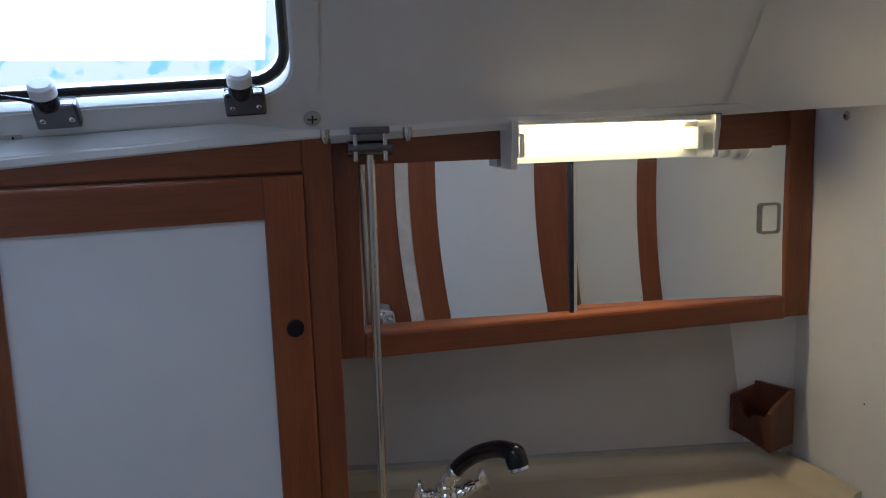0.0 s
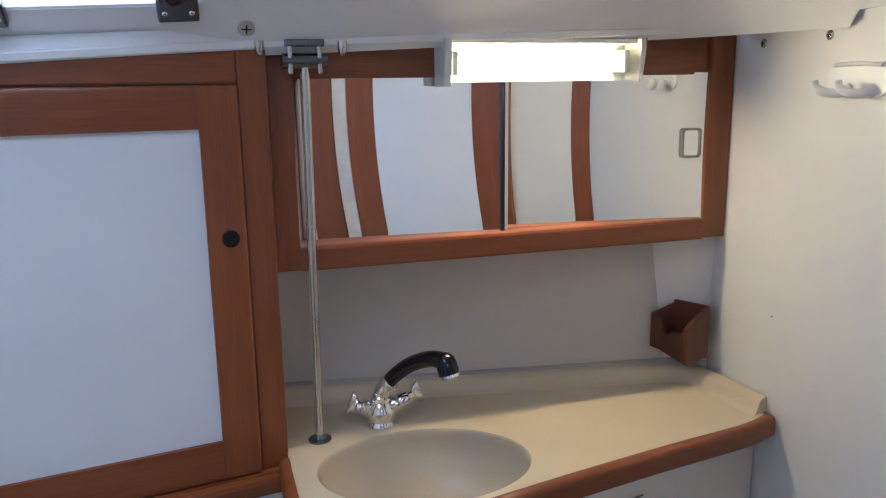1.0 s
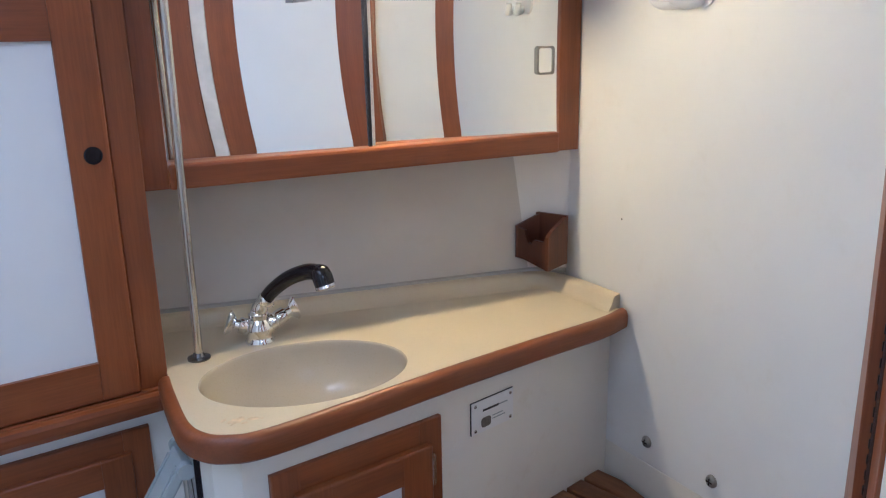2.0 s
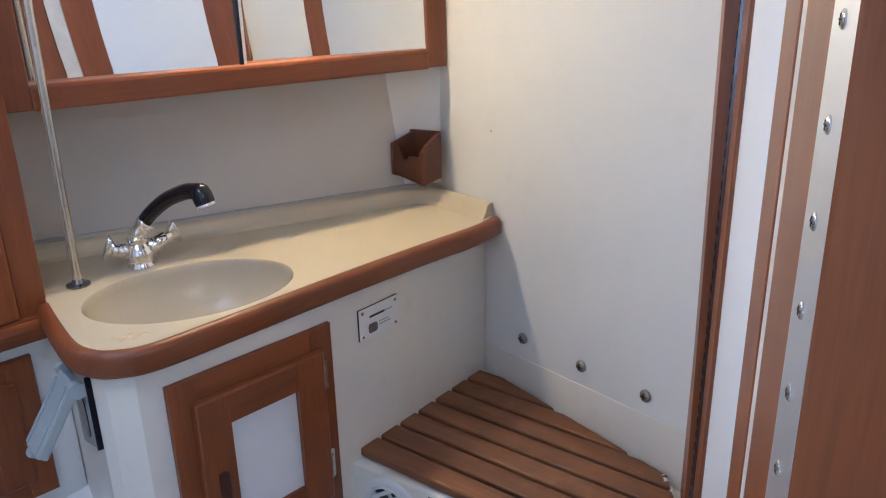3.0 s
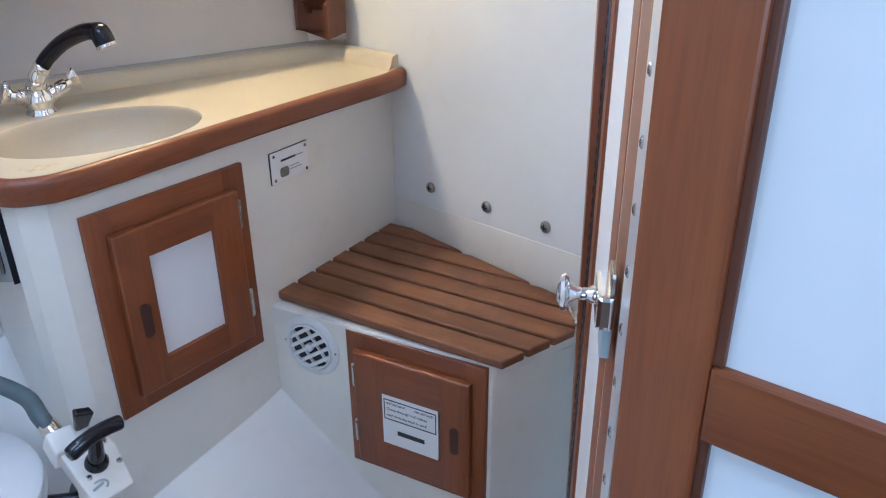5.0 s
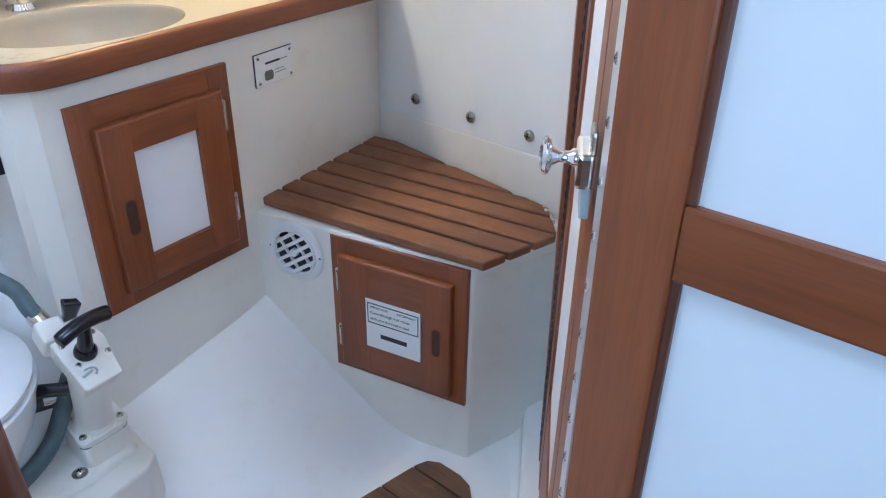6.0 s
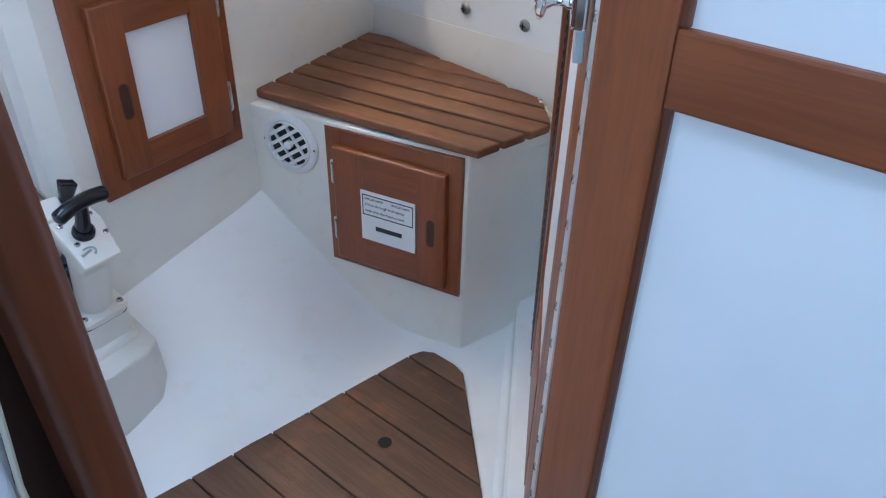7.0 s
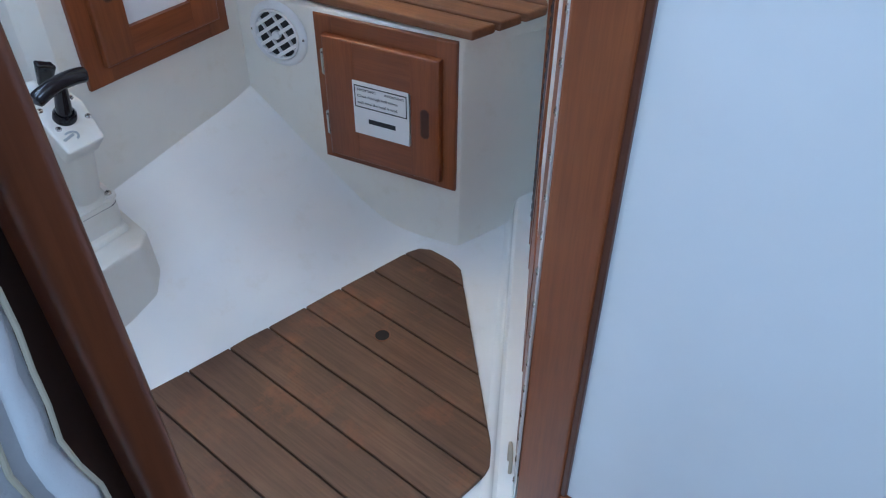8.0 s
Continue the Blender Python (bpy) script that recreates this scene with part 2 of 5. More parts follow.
def box(a, b, bev=0.0, bm=None, m=None, seg=2):
    bm = bm or bmesh.new()
    lo, hi = [min(p, q) for p, q in zip(a, b)], [max(p, q) for p, q in zip(a, b)]
    v = [bm.verts.new((x, y, z)) for x in (lo[0], hi[0]) for y in (lo[1], hi[1]) for z in (lo[2], hi[2])]
    f = [bm.faces.new([v[i] for i in q]) for q in ((0, 1, 3, 2), (4, 6, 7, 5), (0, 4, 5, 1), (2, 3, 7, 6), (0, 2, 6, 4), (1, 5, 7, 3))]
    if bev:
        e = list({e for q in f for e in q.edges})
        r = bmesh.ops.bevel(bm, geom=e, offset=bev, segments=seg, affect="EDGES", profile=0.6)
        v = list({w for q in r["faces"] for w in q.verts} | {w for w in v if w.is_valid})
    if m is not None:
        bmesh.ops.transform(bm, matrix=m, verts=[w for w in v if w.is_valid])
    return bm


def prism(pts, z0, z1, bev=0.0, bm=None, seg=2, top_only=False):
    """An upright block over a plan outline; z0 and z1 may be functions of x and y."""
    bm = bm or bmesh.new()
    lo = [bm.verts.new((p[0], p[1], z0(*p) if callable(z0) else z0)) for p in pts]
    hi = [bm.verts.new((p[0], p[1], z1(*p) if callable(z1) else z1)) for p in pts]
    n = len(pts)
    bm.faces.new(lo[::-1])
    top = bm.faces.new(hi)
    for i in range(n):
        bm.faces.new((lo[i], lo[(i + 1) % n], hi[(i + 1) % n], hi[i]))
    if bev:
        e = list(top.edges) if top_only else list(bm.edges)
        bmesh.ops.bevel(bm, geom=e, offset=bev, segments=seg, affect="EDGES", profile=0.6)
    return bm


def lathe(profile, m, bm=None, n=24, sx=1.0, sy=1.0, caps=True):
    """A turned form from (radius, height) pairs about the local z of m."""
    bm = bm or bmesh.new()
    rings = []
    for r, z in profile:
        if r <= 1e-6:
            rings.append([bm.verts.new(m @ Vector((0, 0, z)))])
        else:
            rings.append([bm.verts.new(m @ Vector((r * sx * math.cos(2 * math.pi * i / n), r * sy * math.sin(2 * math.pi * i / n), z))) for i in range(n)])
    for a, b in zip(rings, rings[1:]):
        for i in range(n):
            q = [a[i % len(a)], a[(i + 1) % len(a)], b[(i + 1) % len(b)], b[i % len(b)]]
            q = [v for k, v in enumerate(q) if v not in q[:k]]
            if len(q) > 2:
                bm.faces.new(q)
    for ring in (rings[0], rings[-1]):
        if caps and len(ring) > 2:
            bm.faces.new(ring)
    return bm


def smooth_path(pts, per=8):
    pts = [Vector(p) for p in pts]
    q = [pts[0] * 2 - pts[1], *pts, pts[-1] * 2 - pts[-2]]
    out = []
    for i in range(1, len(q) - 2):
        a, b, c, d = q[i - 1:i + 3]
        for k in range(per):
            u = k / per
            out.append(0.5 * ((2 * b) + (c - a) * u + (2 * a - 5 * b + 4 * c - d) * u * u + (3 * b - a - 3 * c + d) * u ** 3))
    return out + [pts[-1]]


def tube(pts, radius, bm=None, n=12, caps=True):
    """A round bar along a path; radius is a number or a function of the way along, 0 to 1."""
    bm = bm or bmesh.new()
    pts = [Vector(p) for p in pts]
    rings, side = [], None
    for i, p in enumerate(pts):
        d = (pts[min(i + 1, len(pts) - 1)] - pts[max(i - 1, 0)]).normalized()
        side = (side - d * side.dot(d)).normalized() if side else d.orthogonal().normalized()
        up = d.cross(side)
        r = radius(i / (len(pts) - 1)) if callable(radius) else radius
        rings.append([bm.verts.new(p + (side * math.cos(2 * math.pi * k / n) + up * math.sin(2 * math.pi * k / n)) * r) for k in range(n)])
    for a, b in zip(rings, rings[1:]):
        for k in range(n):
            bm.faces.new((a[k], a[(k + 1) % n], b[(k + 1) % n], b[k]))
    if caps:
        bm.faces.new(rings[0][::-1])
        bm.faces.new(rings[-1])
    return bm


def plane_frame(origin, along, normal=None):
    """Local x along a wall, y out of it to the viewer, z up."""
    x = Vector(along).normalized()
    z = Vector((0, 0, 1))
    y = z.cross(x)
    if normal is not None and y.dot(Vector(normal)) < 0:
        y = -y
    m = Matrix.Identity(4)
    for i, c in enumerate((x, y, z)):
        m[0][i], m[1][i], m[2][i] = c
    return Matrix.Translation(origin) @ m


def facing(origin, direction):
    """Local z along a direction."""
    return Matrix.Translation(origin) @ Vector(direction).to_track_quat("Z", "Y").to_matrix().to_4x4()


def rounded(w, h, r, n=6, cx=0.0, cy=0.0):
    out = []
    for sx, sy, a0 in ((1, 1, 0), (-1, 1, 90), (-1, -1, 180), (1, -1, 270)):
        for i in range(n + 1):
            a = radians(a0 + 90 * i / n)
            out.append((cx + sx * (w / 2 - r) + r * math.cos(a), cy + sy * (h / 2 - r) + r * math.sin(a)))
    return out


def slab(outline, m, y0, y1, bm=None):
    """A flat piece with the outline in local x and z of m, from depth y0 to y1."""
    bm = bm or bmesh.new()
    a = [bm.verts.new(m @ Vector((x, y0, z))) for x, z in outline]
    b = [bm.verts.new(m @ Vector((x, y1, z))) for x, z in outline]
    bm.faces.new(a)
    bm.faces.new(b[::-1])
    for i in range(len(a)):
        j = (i + 1) % len(a)
        bm.faces.new((a[i], b[i], b[j], a[j]))
    return bm


def ring_slab(outer, inner, m, y0, y1):
    """As slab, with a hole; both outlines have the same number of points."""
    bm = bmesh.new()
    n = len(outer)
    v = [[bm.verts.new(m @ Vector((x, y, z))) for x, z in o] for o in (outer, inner) for y in (y0, y1)]
    for i in range(n):
        j = (i + 1) % n
        for a, b in ((0, 1), (1, 3), (3, 2), (2, 0)):
            bm.faces.new((v[a][i], v[a][j], v[b][j], v[b][i]))
    return bm


def screw(parent, at, normal, r, mat, name="screw", h=0.4):
    m = facing(at, normal)
    head = part(name, lathe([(r, 0), (r, h * r * 0.4), (r * 0.8, h * r * 0.85), (r * 0.4, h * r * 1.05), (0, h * r * 1.1)], m, n=14), mat, parent, smooth=True)
    part("slot", box((-r * 0.55, -r * 0.1, h * r), (r * 0.55, r * 0.1, h * r * 1.16), m=m), m_hole, head)
    part("slot", box((-r * 0.1, -r * 0.55, h * r), (r * 0.1, r * 0.55, h * r * 1.17), m=m), m_hole, head)
    return head


def member(a, b, bev, m, outer):
    """A timber of a frame: only the front arrises on the named sides (l, r, b, t) are rounded, so that joints stay tight."""
    bm = bmesh.new()
    v = [bm.verts.new((x, y, z)) for x in (a[0], b[0]) for y in (a[1], b[1]) for z in (a[2], b[2])]
    for q in ((0, 1, 3, 2), (4, 6, 7, 5), (0, 4, 5, 1), (2, 3, 7, 6), (0, 2, 6, 4), (1, 5, 7, 3)):
        bm.faces.new([v[i] for i in q])
    bm.edges.ensure_lookup_table()
    picked = []
    for e in bm.edges:
        p, q = e.verts[0].co, e.verts[1].co
        if abs(p.y - b[1]) > 1e-6 or abs(q.y - b[1]) > 1e-6:
            continue
        for side, k, value in (("l", 0, a[0]), ("r", 0, b[0]), ("b", 2, a[2]), ("t", 2, b[2])):
            if side in outer and abs(p[k] - value) < 1e-6 and abs(q[k] - value) < 1e-6:
                picked.append(e)
    bmesh.ops.bevel(bm, geom=picked, offset=bev, segments=3, affect="EDGES", profile=0.6)
    bmesh.ops.transform(bm, matrix=m, verts=bm.verts)
    return bm


def framed(thing_ob, m, x0, x1, z0, z1, rail, y0, y1, mats, name="frame", bev=0.004, stile=None):
    """Two stiles and two rails of timber round an opening."""
    st = stile or rail
    mh, mv = mats
    part(name + "_stile", member((x0, y0, z0), (x0 + st, y1, z1), bev, m, "lbt"), mv, thing_ob, smooth=True)
    part(name + "_stile", member((x1 - st, y0, z0), (x1, y1, z1), bev, m, "rbt"), mv, thing_ob, smooth=True)
    part(name + "_rail", member((x0 + st + 0.0003, y0, z0), (x1 - st - 0.0003, y1 - 0.0004, z0 + rail), bev, m, "b"), mh, thing_ob, smooth=True)
    part(name + "_rail", member((x0 + st + 0.0003, y0, z1 - rail), (x1 - st - 0.0003, y1 - 0.0004, z1), bev, m, "t"), mh, thing_ob, smooth=True)


# ---- the shell of the compartment ----
BX = 1.135


def pan_z(x, y):
    s = (y - 0.75) / 0.03
    z = 0.94 * 0.03 * (math.log1p(math.exp(s)) if s < 30 else s) - 0.003
    u = min(1, max(0, (0.10 - y) / 0.02))
    return max(z, 0) + 0.055 * u * u * (3 - 2 * u) - 0.0015 * (1 - u)


bm = bmesh.new()
NX, NY = 60, 200
gv = [[bm.verts.new((-0.75 + 1.93 * i / NX, -0.02 + 1.30 * j / NY, pan_z(-0.75 + 1.93 * i / NX, -0.02 + 1.30 * j / NY))) for j in range(NY + 1)] for i in range(NX + 1)]
for i in range(NX):
    for j in range(NY):
        bm.faces.new((gv[i][j], gv[i + 1][j], gv[i + 1][j + 1], gv[i][j + 1]))
structure("floor", bm, m_gel, "glossy white moulded gelcoat shower pan rising to the hull", "floor", True)
bm = bmesh.new()
SD, SO = Vector((0.51, 0.41, 0)) / 0.654, Vector((0.41, -0.51, 0)) / 0.654
rows = []
for a in (-0.19, 0.1, 0.4, 0.70):
    o = Vector((0.553, 0.174, 0)) + SD * a
    rows.append([bm.verts.new(o + SO * d + Vector((0, 0, z))) for d, z in ((-0.030, -0.004), (-0.022, 0.0005), (-0.016, 0.004), (-0.0115, 0.011), (-0.008, 0.040), (-0.006, 0.048), (-0.001, 0.0545), (0.006, 0.056), (0.15, 0.056), (0.15, -0.01))])
for p, q in zip(rows, rows[1:]):
    for k in range(len(p) - 1):
        bm.faces.new((p[k], p[k + 1], q[k + 1], q[k]))
structure("door_sill", bm, m_gel, "raised white moulded sill under the folding door", "sill", True)
structure("cabin_floor", box((-1.6, -2.2, -0.02), (1.9, -0.021, 0.05)), m_sole, "brown timber cabin sole outside the doorway", "floor")

structure("wall_east", prism([(BX, 0.50), (BX + 0.03, 0.50), (BX + 0.03, 1.7), (BX, 1.7)], -0.02, lambda x, y: 1.590 - 0.045 * (y - 0.95)), m_wall, "plain white laminated bulkhead", "wall")
# unseen closing panel, added against sky leaking in behind the bulkhead
structure("wall_outer_hull", box((BX + 0.03, 1.30, -0.02), (1.9, 1.33, 1.58)), m_wall, "unseen plain white panel beyond the bulkhead, added to keep out sky light", "wall")
structure("wall_upper_east", prism([(BX - 0.007, 0.30), (BX + 0.03, 0.30), (BX + 0.03, 1.7), (BX - 0.007, 1.7)], lambda x, y: 1.582 - 0.045 * (y - 0.95), 2.0), m_liner, "moulded liner lip above the white bulkhead", "wall")
bm = prism([(BX - 0.0014, 0.585), (BX, 0.585), (BX, 1.17), (BX - 0.0014, 1.17)], 0.45, lambda x, y: 0.592 - 0.066 * (y - 0.62), 0.0005)
structure("baseboard", bm, m_skirt, "cream moulded upstand along the bulkhead foot", "skirting", True)
HX0, HX1 = 1.076, 1.022


def hull_lining(corner):
    """Lining behind the basin: the main sheet, or the corner sheet past its slanting seam."""
    bm = bmesh.new()
    rows = []
    for z, x in ((0.80, HX0), (1.174, HX1)):
        seam = (x, 1.5 - 0.1523 * (x - 0.2))
        plan = [seam, (BX + 0.02, 1.310), (BX + 0.02, 1.60), (x, 1.60)] if corner else [(0.2, 1.5), seam, (x, 1.60), (0.2, 1.60)]
        rows.append([bm.verts.new((px, py, z)) for px, py in plan])
    for i in range(4):
        j = (i + 1) % 4
        bm.faces.new((rows[0][i], rows[0][j], rows[1][j], rows[1][i]))
    bm.faces.new(rows[0][::-1])
    bm.faces.new(rows[1])
    return bm


structure("wall_hull", hull_lining(False), m_hull, "off-white linen-grained hull lining behind the basin", "wall")
# paler than the hull lining: its brighter lighting is put into the colour
structure("wall_hull_corner", hull_lining(True), m_wall, "plain white corner sheet between hull lining and bulkhead, paler where light falls on it", "wall")
structure("wall_hull_upper", box((0.2, 1.455, 1.174), (BX, 1.60, 1.60)), m_wall, "plain white hull lining behind the cabinet", "wall")
structure("wall_west", box((-0.80, -0.02, -0.02), (-0.75, 1.7, 1.95)), m_wall, "plain white side wall of the compartment", "wall")

# sloping cabin side with the portlight opening, then the roof with added light openings
LEAN_UP = math.atan2(0.8, 0.6)
m_side = Matrix.Translation((0, 1.264, 1.511)) @ Matrix.Rotation(radians(2.48), 4, "Y").inverted() @ Matrix.Rotation(LEAN_UP - math.pi / 2, 4, "X").inverted()


def side_panel():
    bm = bmesh.new()
    win = rounded(0.445, 0.222, 0.055, 6, -0.005, 0.203)
    outer = [(-0.8, 0), (1.92, 0), (1.92, 0.45), (-0.8, 0.45)]
    for y in (0.0, 0.03):
        loops = []
        for pts in (outer, win):
            v = [bm.verts.new((x, y, z)) for x, z in pts]
            loops += [bm.edges.new((v[i], v[(i + 1) % len(v)])) for i in range(len(v))]
        bmesh.ops.triangle_fill(bm, use_beauty=True, edges=loops, normal=(0, 1, 0))
    n = len(win)
    bm.verts.ensure_lookup_table()
    for i in range(n):
        j = (i + 1) % n
        a, b = 4 + i, 4 + j
        c, d = 8 + n + i, 8 + n + j
        bm.faces.new((bm.verts[a], bm.verts[b], bm.verts[d], bm.verts[c]))
    bmesh.ops.transform(bm, matrix=m_side, verts=bm.verts)
    return bm


structure("ceiling_side", side_panel(), m_liner, "grey-white moulded cabin side sloping inwards", "ceiling")


def moulding_z(x):
    """Height of the lower edge of the liner, which curves down towards the bow side."""
    return 1.531 + 0.0375 * (x - 0.243) - 0.030 * max(0.0, 0.25 - x) ** 1.2 - 0.012 * max(0.0, x - 0.45) ** 1.5


def moulding():
    bm = bmesh.new()
    rows = []
    for i in range(61):
        x = -0.8 + (BX - 0.005 + 0.8) * i / 60
        y = min(1.252, 1.252 + 0.155 * (x - 0.264))
        z = moulding_z(x)
        d = min(1.0, max(0.0, (0.40 - x) / 0.2))
        side = m_side @ Vector((x, -0.0015, 0.012 + 0.040 * d))
        pts = [(y + 0.02, z + 0.001), (y, z), (y - 0.003, z + 0.003), (y - 0.003, z + 0.012), (y, z + 0.0145), (y + 0.0015, z + 0.0145), (y + 0.0015, z + 0.016)]
        row = [bm.verts.new((x, py, pz)) for py, pz in pts] + [bm.verts.new((x, max(y + 0.003, side.y), max(side.z, z + 0.018)))]
        rows.append(row)
    for p, q in zip(rows, rows[1:]):
        for k in range(len(p) - 1):
            bm.faces.new((p[k], p[k + 1], q[k + 1], q[k]))
    return bm


structure("trim", moulding(), m_liner, "grey-white edge moulding below the sloping cabin side", "trim", True)
bm = bmesh.new()
RF = 0.20
rows = []
for zz in (-0.004, 0.46):
    arc = [(BX - 0.007 - RF + RF * math.sin(radians(90 * k / 12)), -RF + RF * math.cos(radians(90 * k / 12))) for k in range(13)]
    rows.append([bm.verts.new(m_side @ Vector((x, y - 0.0015, zz - (0.75 * y if zz < 0.1 else 0)))) for x, y in arc])
for a, b in zip(rows, rows[1:]):
    for k in range(12):
        bm.faces.new((a[k], a[k + 1], b[k + 1], b[k]))
structure("ceiling_corner", bm, m_liner, "rounded moulded corner between cabin side and bulkhead", "ceiling", True)
# gaps between these boxes are unseen openings, added for the fill lamps
bm = bmesh.new()
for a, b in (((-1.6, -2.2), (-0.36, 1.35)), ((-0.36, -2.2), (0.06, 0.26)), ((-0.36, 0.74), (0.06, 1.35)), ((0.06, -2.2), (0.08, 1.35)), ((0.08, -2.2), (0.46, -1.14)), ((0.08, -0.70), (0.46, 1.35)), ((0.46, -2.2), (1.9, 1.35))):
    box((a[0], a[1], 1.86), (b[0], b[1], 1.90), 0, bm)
structure("ceiling", bm, m_liner, "plain white cabin roof with added openings for fill light", "ceiling")

# plain surroundings of the passage where the camera stands
structure("wall_south", box((-1.6, -2.24, 0.0), (1.9, -2.2, 1.95)), m_wall, "plain white cabin wall", "wall")
structure("wall_cabin_east", box((1.9, -2.2, 0.0), (1.94, 1.7, 1.95)), m_wall, "plain white cabin wall", "wall")
# unseen window gap, added to let the side fill in
bm = bmesh.new()
for a, b in (((-2.2, 0.0), (0.0, 0.85)), ((-2.2, 1.45), (0.0, 1.95)), ((-2.2, 0.85), (-1.40, 1.45)), ((-0.50, 0.85), (0.0, 1.45))):
    if b[0] > a[0]:
        box((-1.64, a[0], a[1]), (-1.6, b[0], b[1]), 0, bm)
structure("wall_cabin_west", bm, m_wall, "plain white cabin wall with an added opening for fill light", "wall")
structure("wall_partition_west", box((-1.6, 0.0, 0.0), (-0.058, 0.022, 1.95)), m_wall, "plain white partition beside the doorway", "wall")

# ---- portlight in the sloping side ----
port = thing("window_1", m_side @ Vector((-0.005, 0, 0.11)), "opening portlight with bright daylight behind a clear pane", "window", "", "structure")
o_mid, o_in = rounded(0.445, 0.222, 0.055, 6, -0.005, 0.203), rounded(0.437, 0.215, 0.052, 6, -0.005, 0.203)
part("window_flange", ring_slab(rounded(0.515, 0.290, 0.07, 6, -0.005, 0.205), o_mid, m_side, -0.004, 0.0), m_liner, port, smooth=True)
part("window_frame", ring_slab(o_mid, o_in, m_side, -0.002, 0.018), m_white, port, "white moulded frame", True)
part("window_seal", ring_slab(rounded(0.428, 0.184, 0.050, 6, -0.005, 0.203), rounded(0.414, 0.170, 0.044, 6, -0.005, 0.203), m_side, 0.006, 0.0178), m_seal, port, "dark rubber seal", True)
part("seal_edge", ring_slab(rounded(0.436, 0.192, 0.053, 6, -0.005, 0.203), rounded(0.4285, 0.1845, 0.050, 6, -0.005, 0.203), m_side, 0.004, 0.0176), m_steel, port, "bright metal edge", True)
part("seal_edge", ring_slab(rounded(0.4135, 0.1695, 0.044, 6, -0.005, 0.203), rounded(0.408, 0.164, 0.042, 6, -0.005, 0.203), m_side, 0.008, 0.0177), m_steel, port, "bright metal edge", True)
pane = part("pane", slab(rounded(0.440, 0.218, 0.053, 6, -0.005, 0.203), m_side, 0.018, 0.023), m_glass, port)
pane.visible_shadow = False
for hx in (-0.096, 0.147):
    hinge = part("dog_hinge", box((hx - 0.028, -0.020, 0.075), (hx + 0.028, -0.002, 0.112), 0.004, m=m_side), m_gun, port, "dark metal hinge block")
    part("knob", lathe([(0, -0.014), (0.012, -0.014), (0.0165, -0.006), (0.0165, 0.012), (0.014, 0.018), (0, 0.018)], m_side @ Matrix.Translation((hx - 0.004, -0.028, 0.128)), n=20), m_black, hinge, "round black and white knob", True)
    part("knob_cap", lathe([(0.0168, 0.0), (0.0168, 0.014), (0.013, 0.018), (0, 0.018)], m_side @ Matrix.Translation((hx - 0.004, -0.028, 0.136)), n=20), m_white, hinge, "", True)
    if hx < 0:
        part("lever", tube([m_side @ Vector((hx - 0.010, -0.034, 0.128)), m_side @ Vector((hx - 0.052, -0.034, 0.142))], lambda u: 0.0035 - 0.002 * u, n=8), m_black, hinge, "thin black lever", True)
    for sx in (-0.018, 0.018):
        screw(hinge, m_side @ Vector((hx + sx, -0.0205, 0.09)), m_side.to_3x3() @ Vector((0, -1, 0)), 0.004, m_chrome)
for bxm in (-0.163, 0.239):
    btn = thing("cover_button", m_side @ Vector((bxm, 0, 0.045)), "brown-tinged screw cover button on the moulded liner", "screw cover", "liner buttons")
    screw(btn, m_side @ Vector((bxm, -0.001, 0.05)), m_side.to_3x3() @ Vector((0, -1, 0)), 0.013, m_caulk, "cover", 0.25)
bm = box((-0.9, 2.3, 0.8), (0.9, 2.32, 3.6))
structure("backdrop", bm, m_day, "bright overexposed harbour daylight outside the portlight", "backdrop")

# ---- tall locker beside the basin ----
LY = 1.255
locker = thing("locker", (0.0, LY, 0.85), "tall built-in locker faced in varnished teak", "locker")


m_lock = plane_frame((0.264, 1.258, 0), (1, 0.155, 0), (0, -1, 0))
LKD = Vector((1, 0.155, 0)).normalized()
m_wl = wood("teak_locker", LKD, *TEAK)


def lx(x0, y0, z0, x1, y1, z1, bev=0.003):
    return box((x0, y0, z0), (x1, y1, z1), bev, m=m_lock)


part("body", prism([(0.262, 1.262), (0.262, 1.52), (-0.748, 1.52), (-0.748, 1.105)], 0.80, 1.535), m_wall, locker)
# dark board added behind the door so its edge gaps read dark
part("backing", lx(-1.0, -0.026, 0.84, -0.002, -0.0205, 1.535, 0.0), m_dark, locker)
part("face_stile", lx(-0.046, -0.02, 0.845, 0.0, 0.004, 1.533), m_wz, locker)
part("face_stile", lx(-0.60, -0.02, 0.845, -0.520, 0.004, 1.50), m_wz, locker)
# dark sheet under the door edges, for the same gaps
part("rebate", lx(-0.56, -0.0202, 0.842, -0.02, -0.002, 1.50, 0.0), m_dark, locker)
part("face_rail", lx(-0.60, -0.02, 1.482, -0.046, 0.003, 1.530), m_wl, locker)
part("face_panel", lx(-1.02, -0.02, 0.845, -0.60, 0.0, 1.5), m_wz, locker)
ldoor = part("door", member((-0.519, 0.0, 0.85), (-0.456, 0.014, 1.479), 0.006, m_lock, "lbt"), m_wz, locker, "teak framed door with white panel")
part("door_stile", member((-0.107, 0.0, 0.85), (-0.047, 0.014, 1.479), 0.006, m_lock, "rbt"), m_wz, ldoor)
part("door_rail", member((-0.4557, 0.0, 0.85), (-0.1073, 0.0136, 0.917), 0.006, m_lock, "b"), m_wl, ldoor)
part("door_rail", member((-0.4557, 0.0, 1.416), (-0.1073, 0.0136, 1.479), 0.006, m_lock, "t"), m_wl, ldoor)
part("panel", lx(-0.457, -0.002, 0.916, -0.106, 0.006, 1.417, 0.0), m_panel, ldoor, "plain white panel")
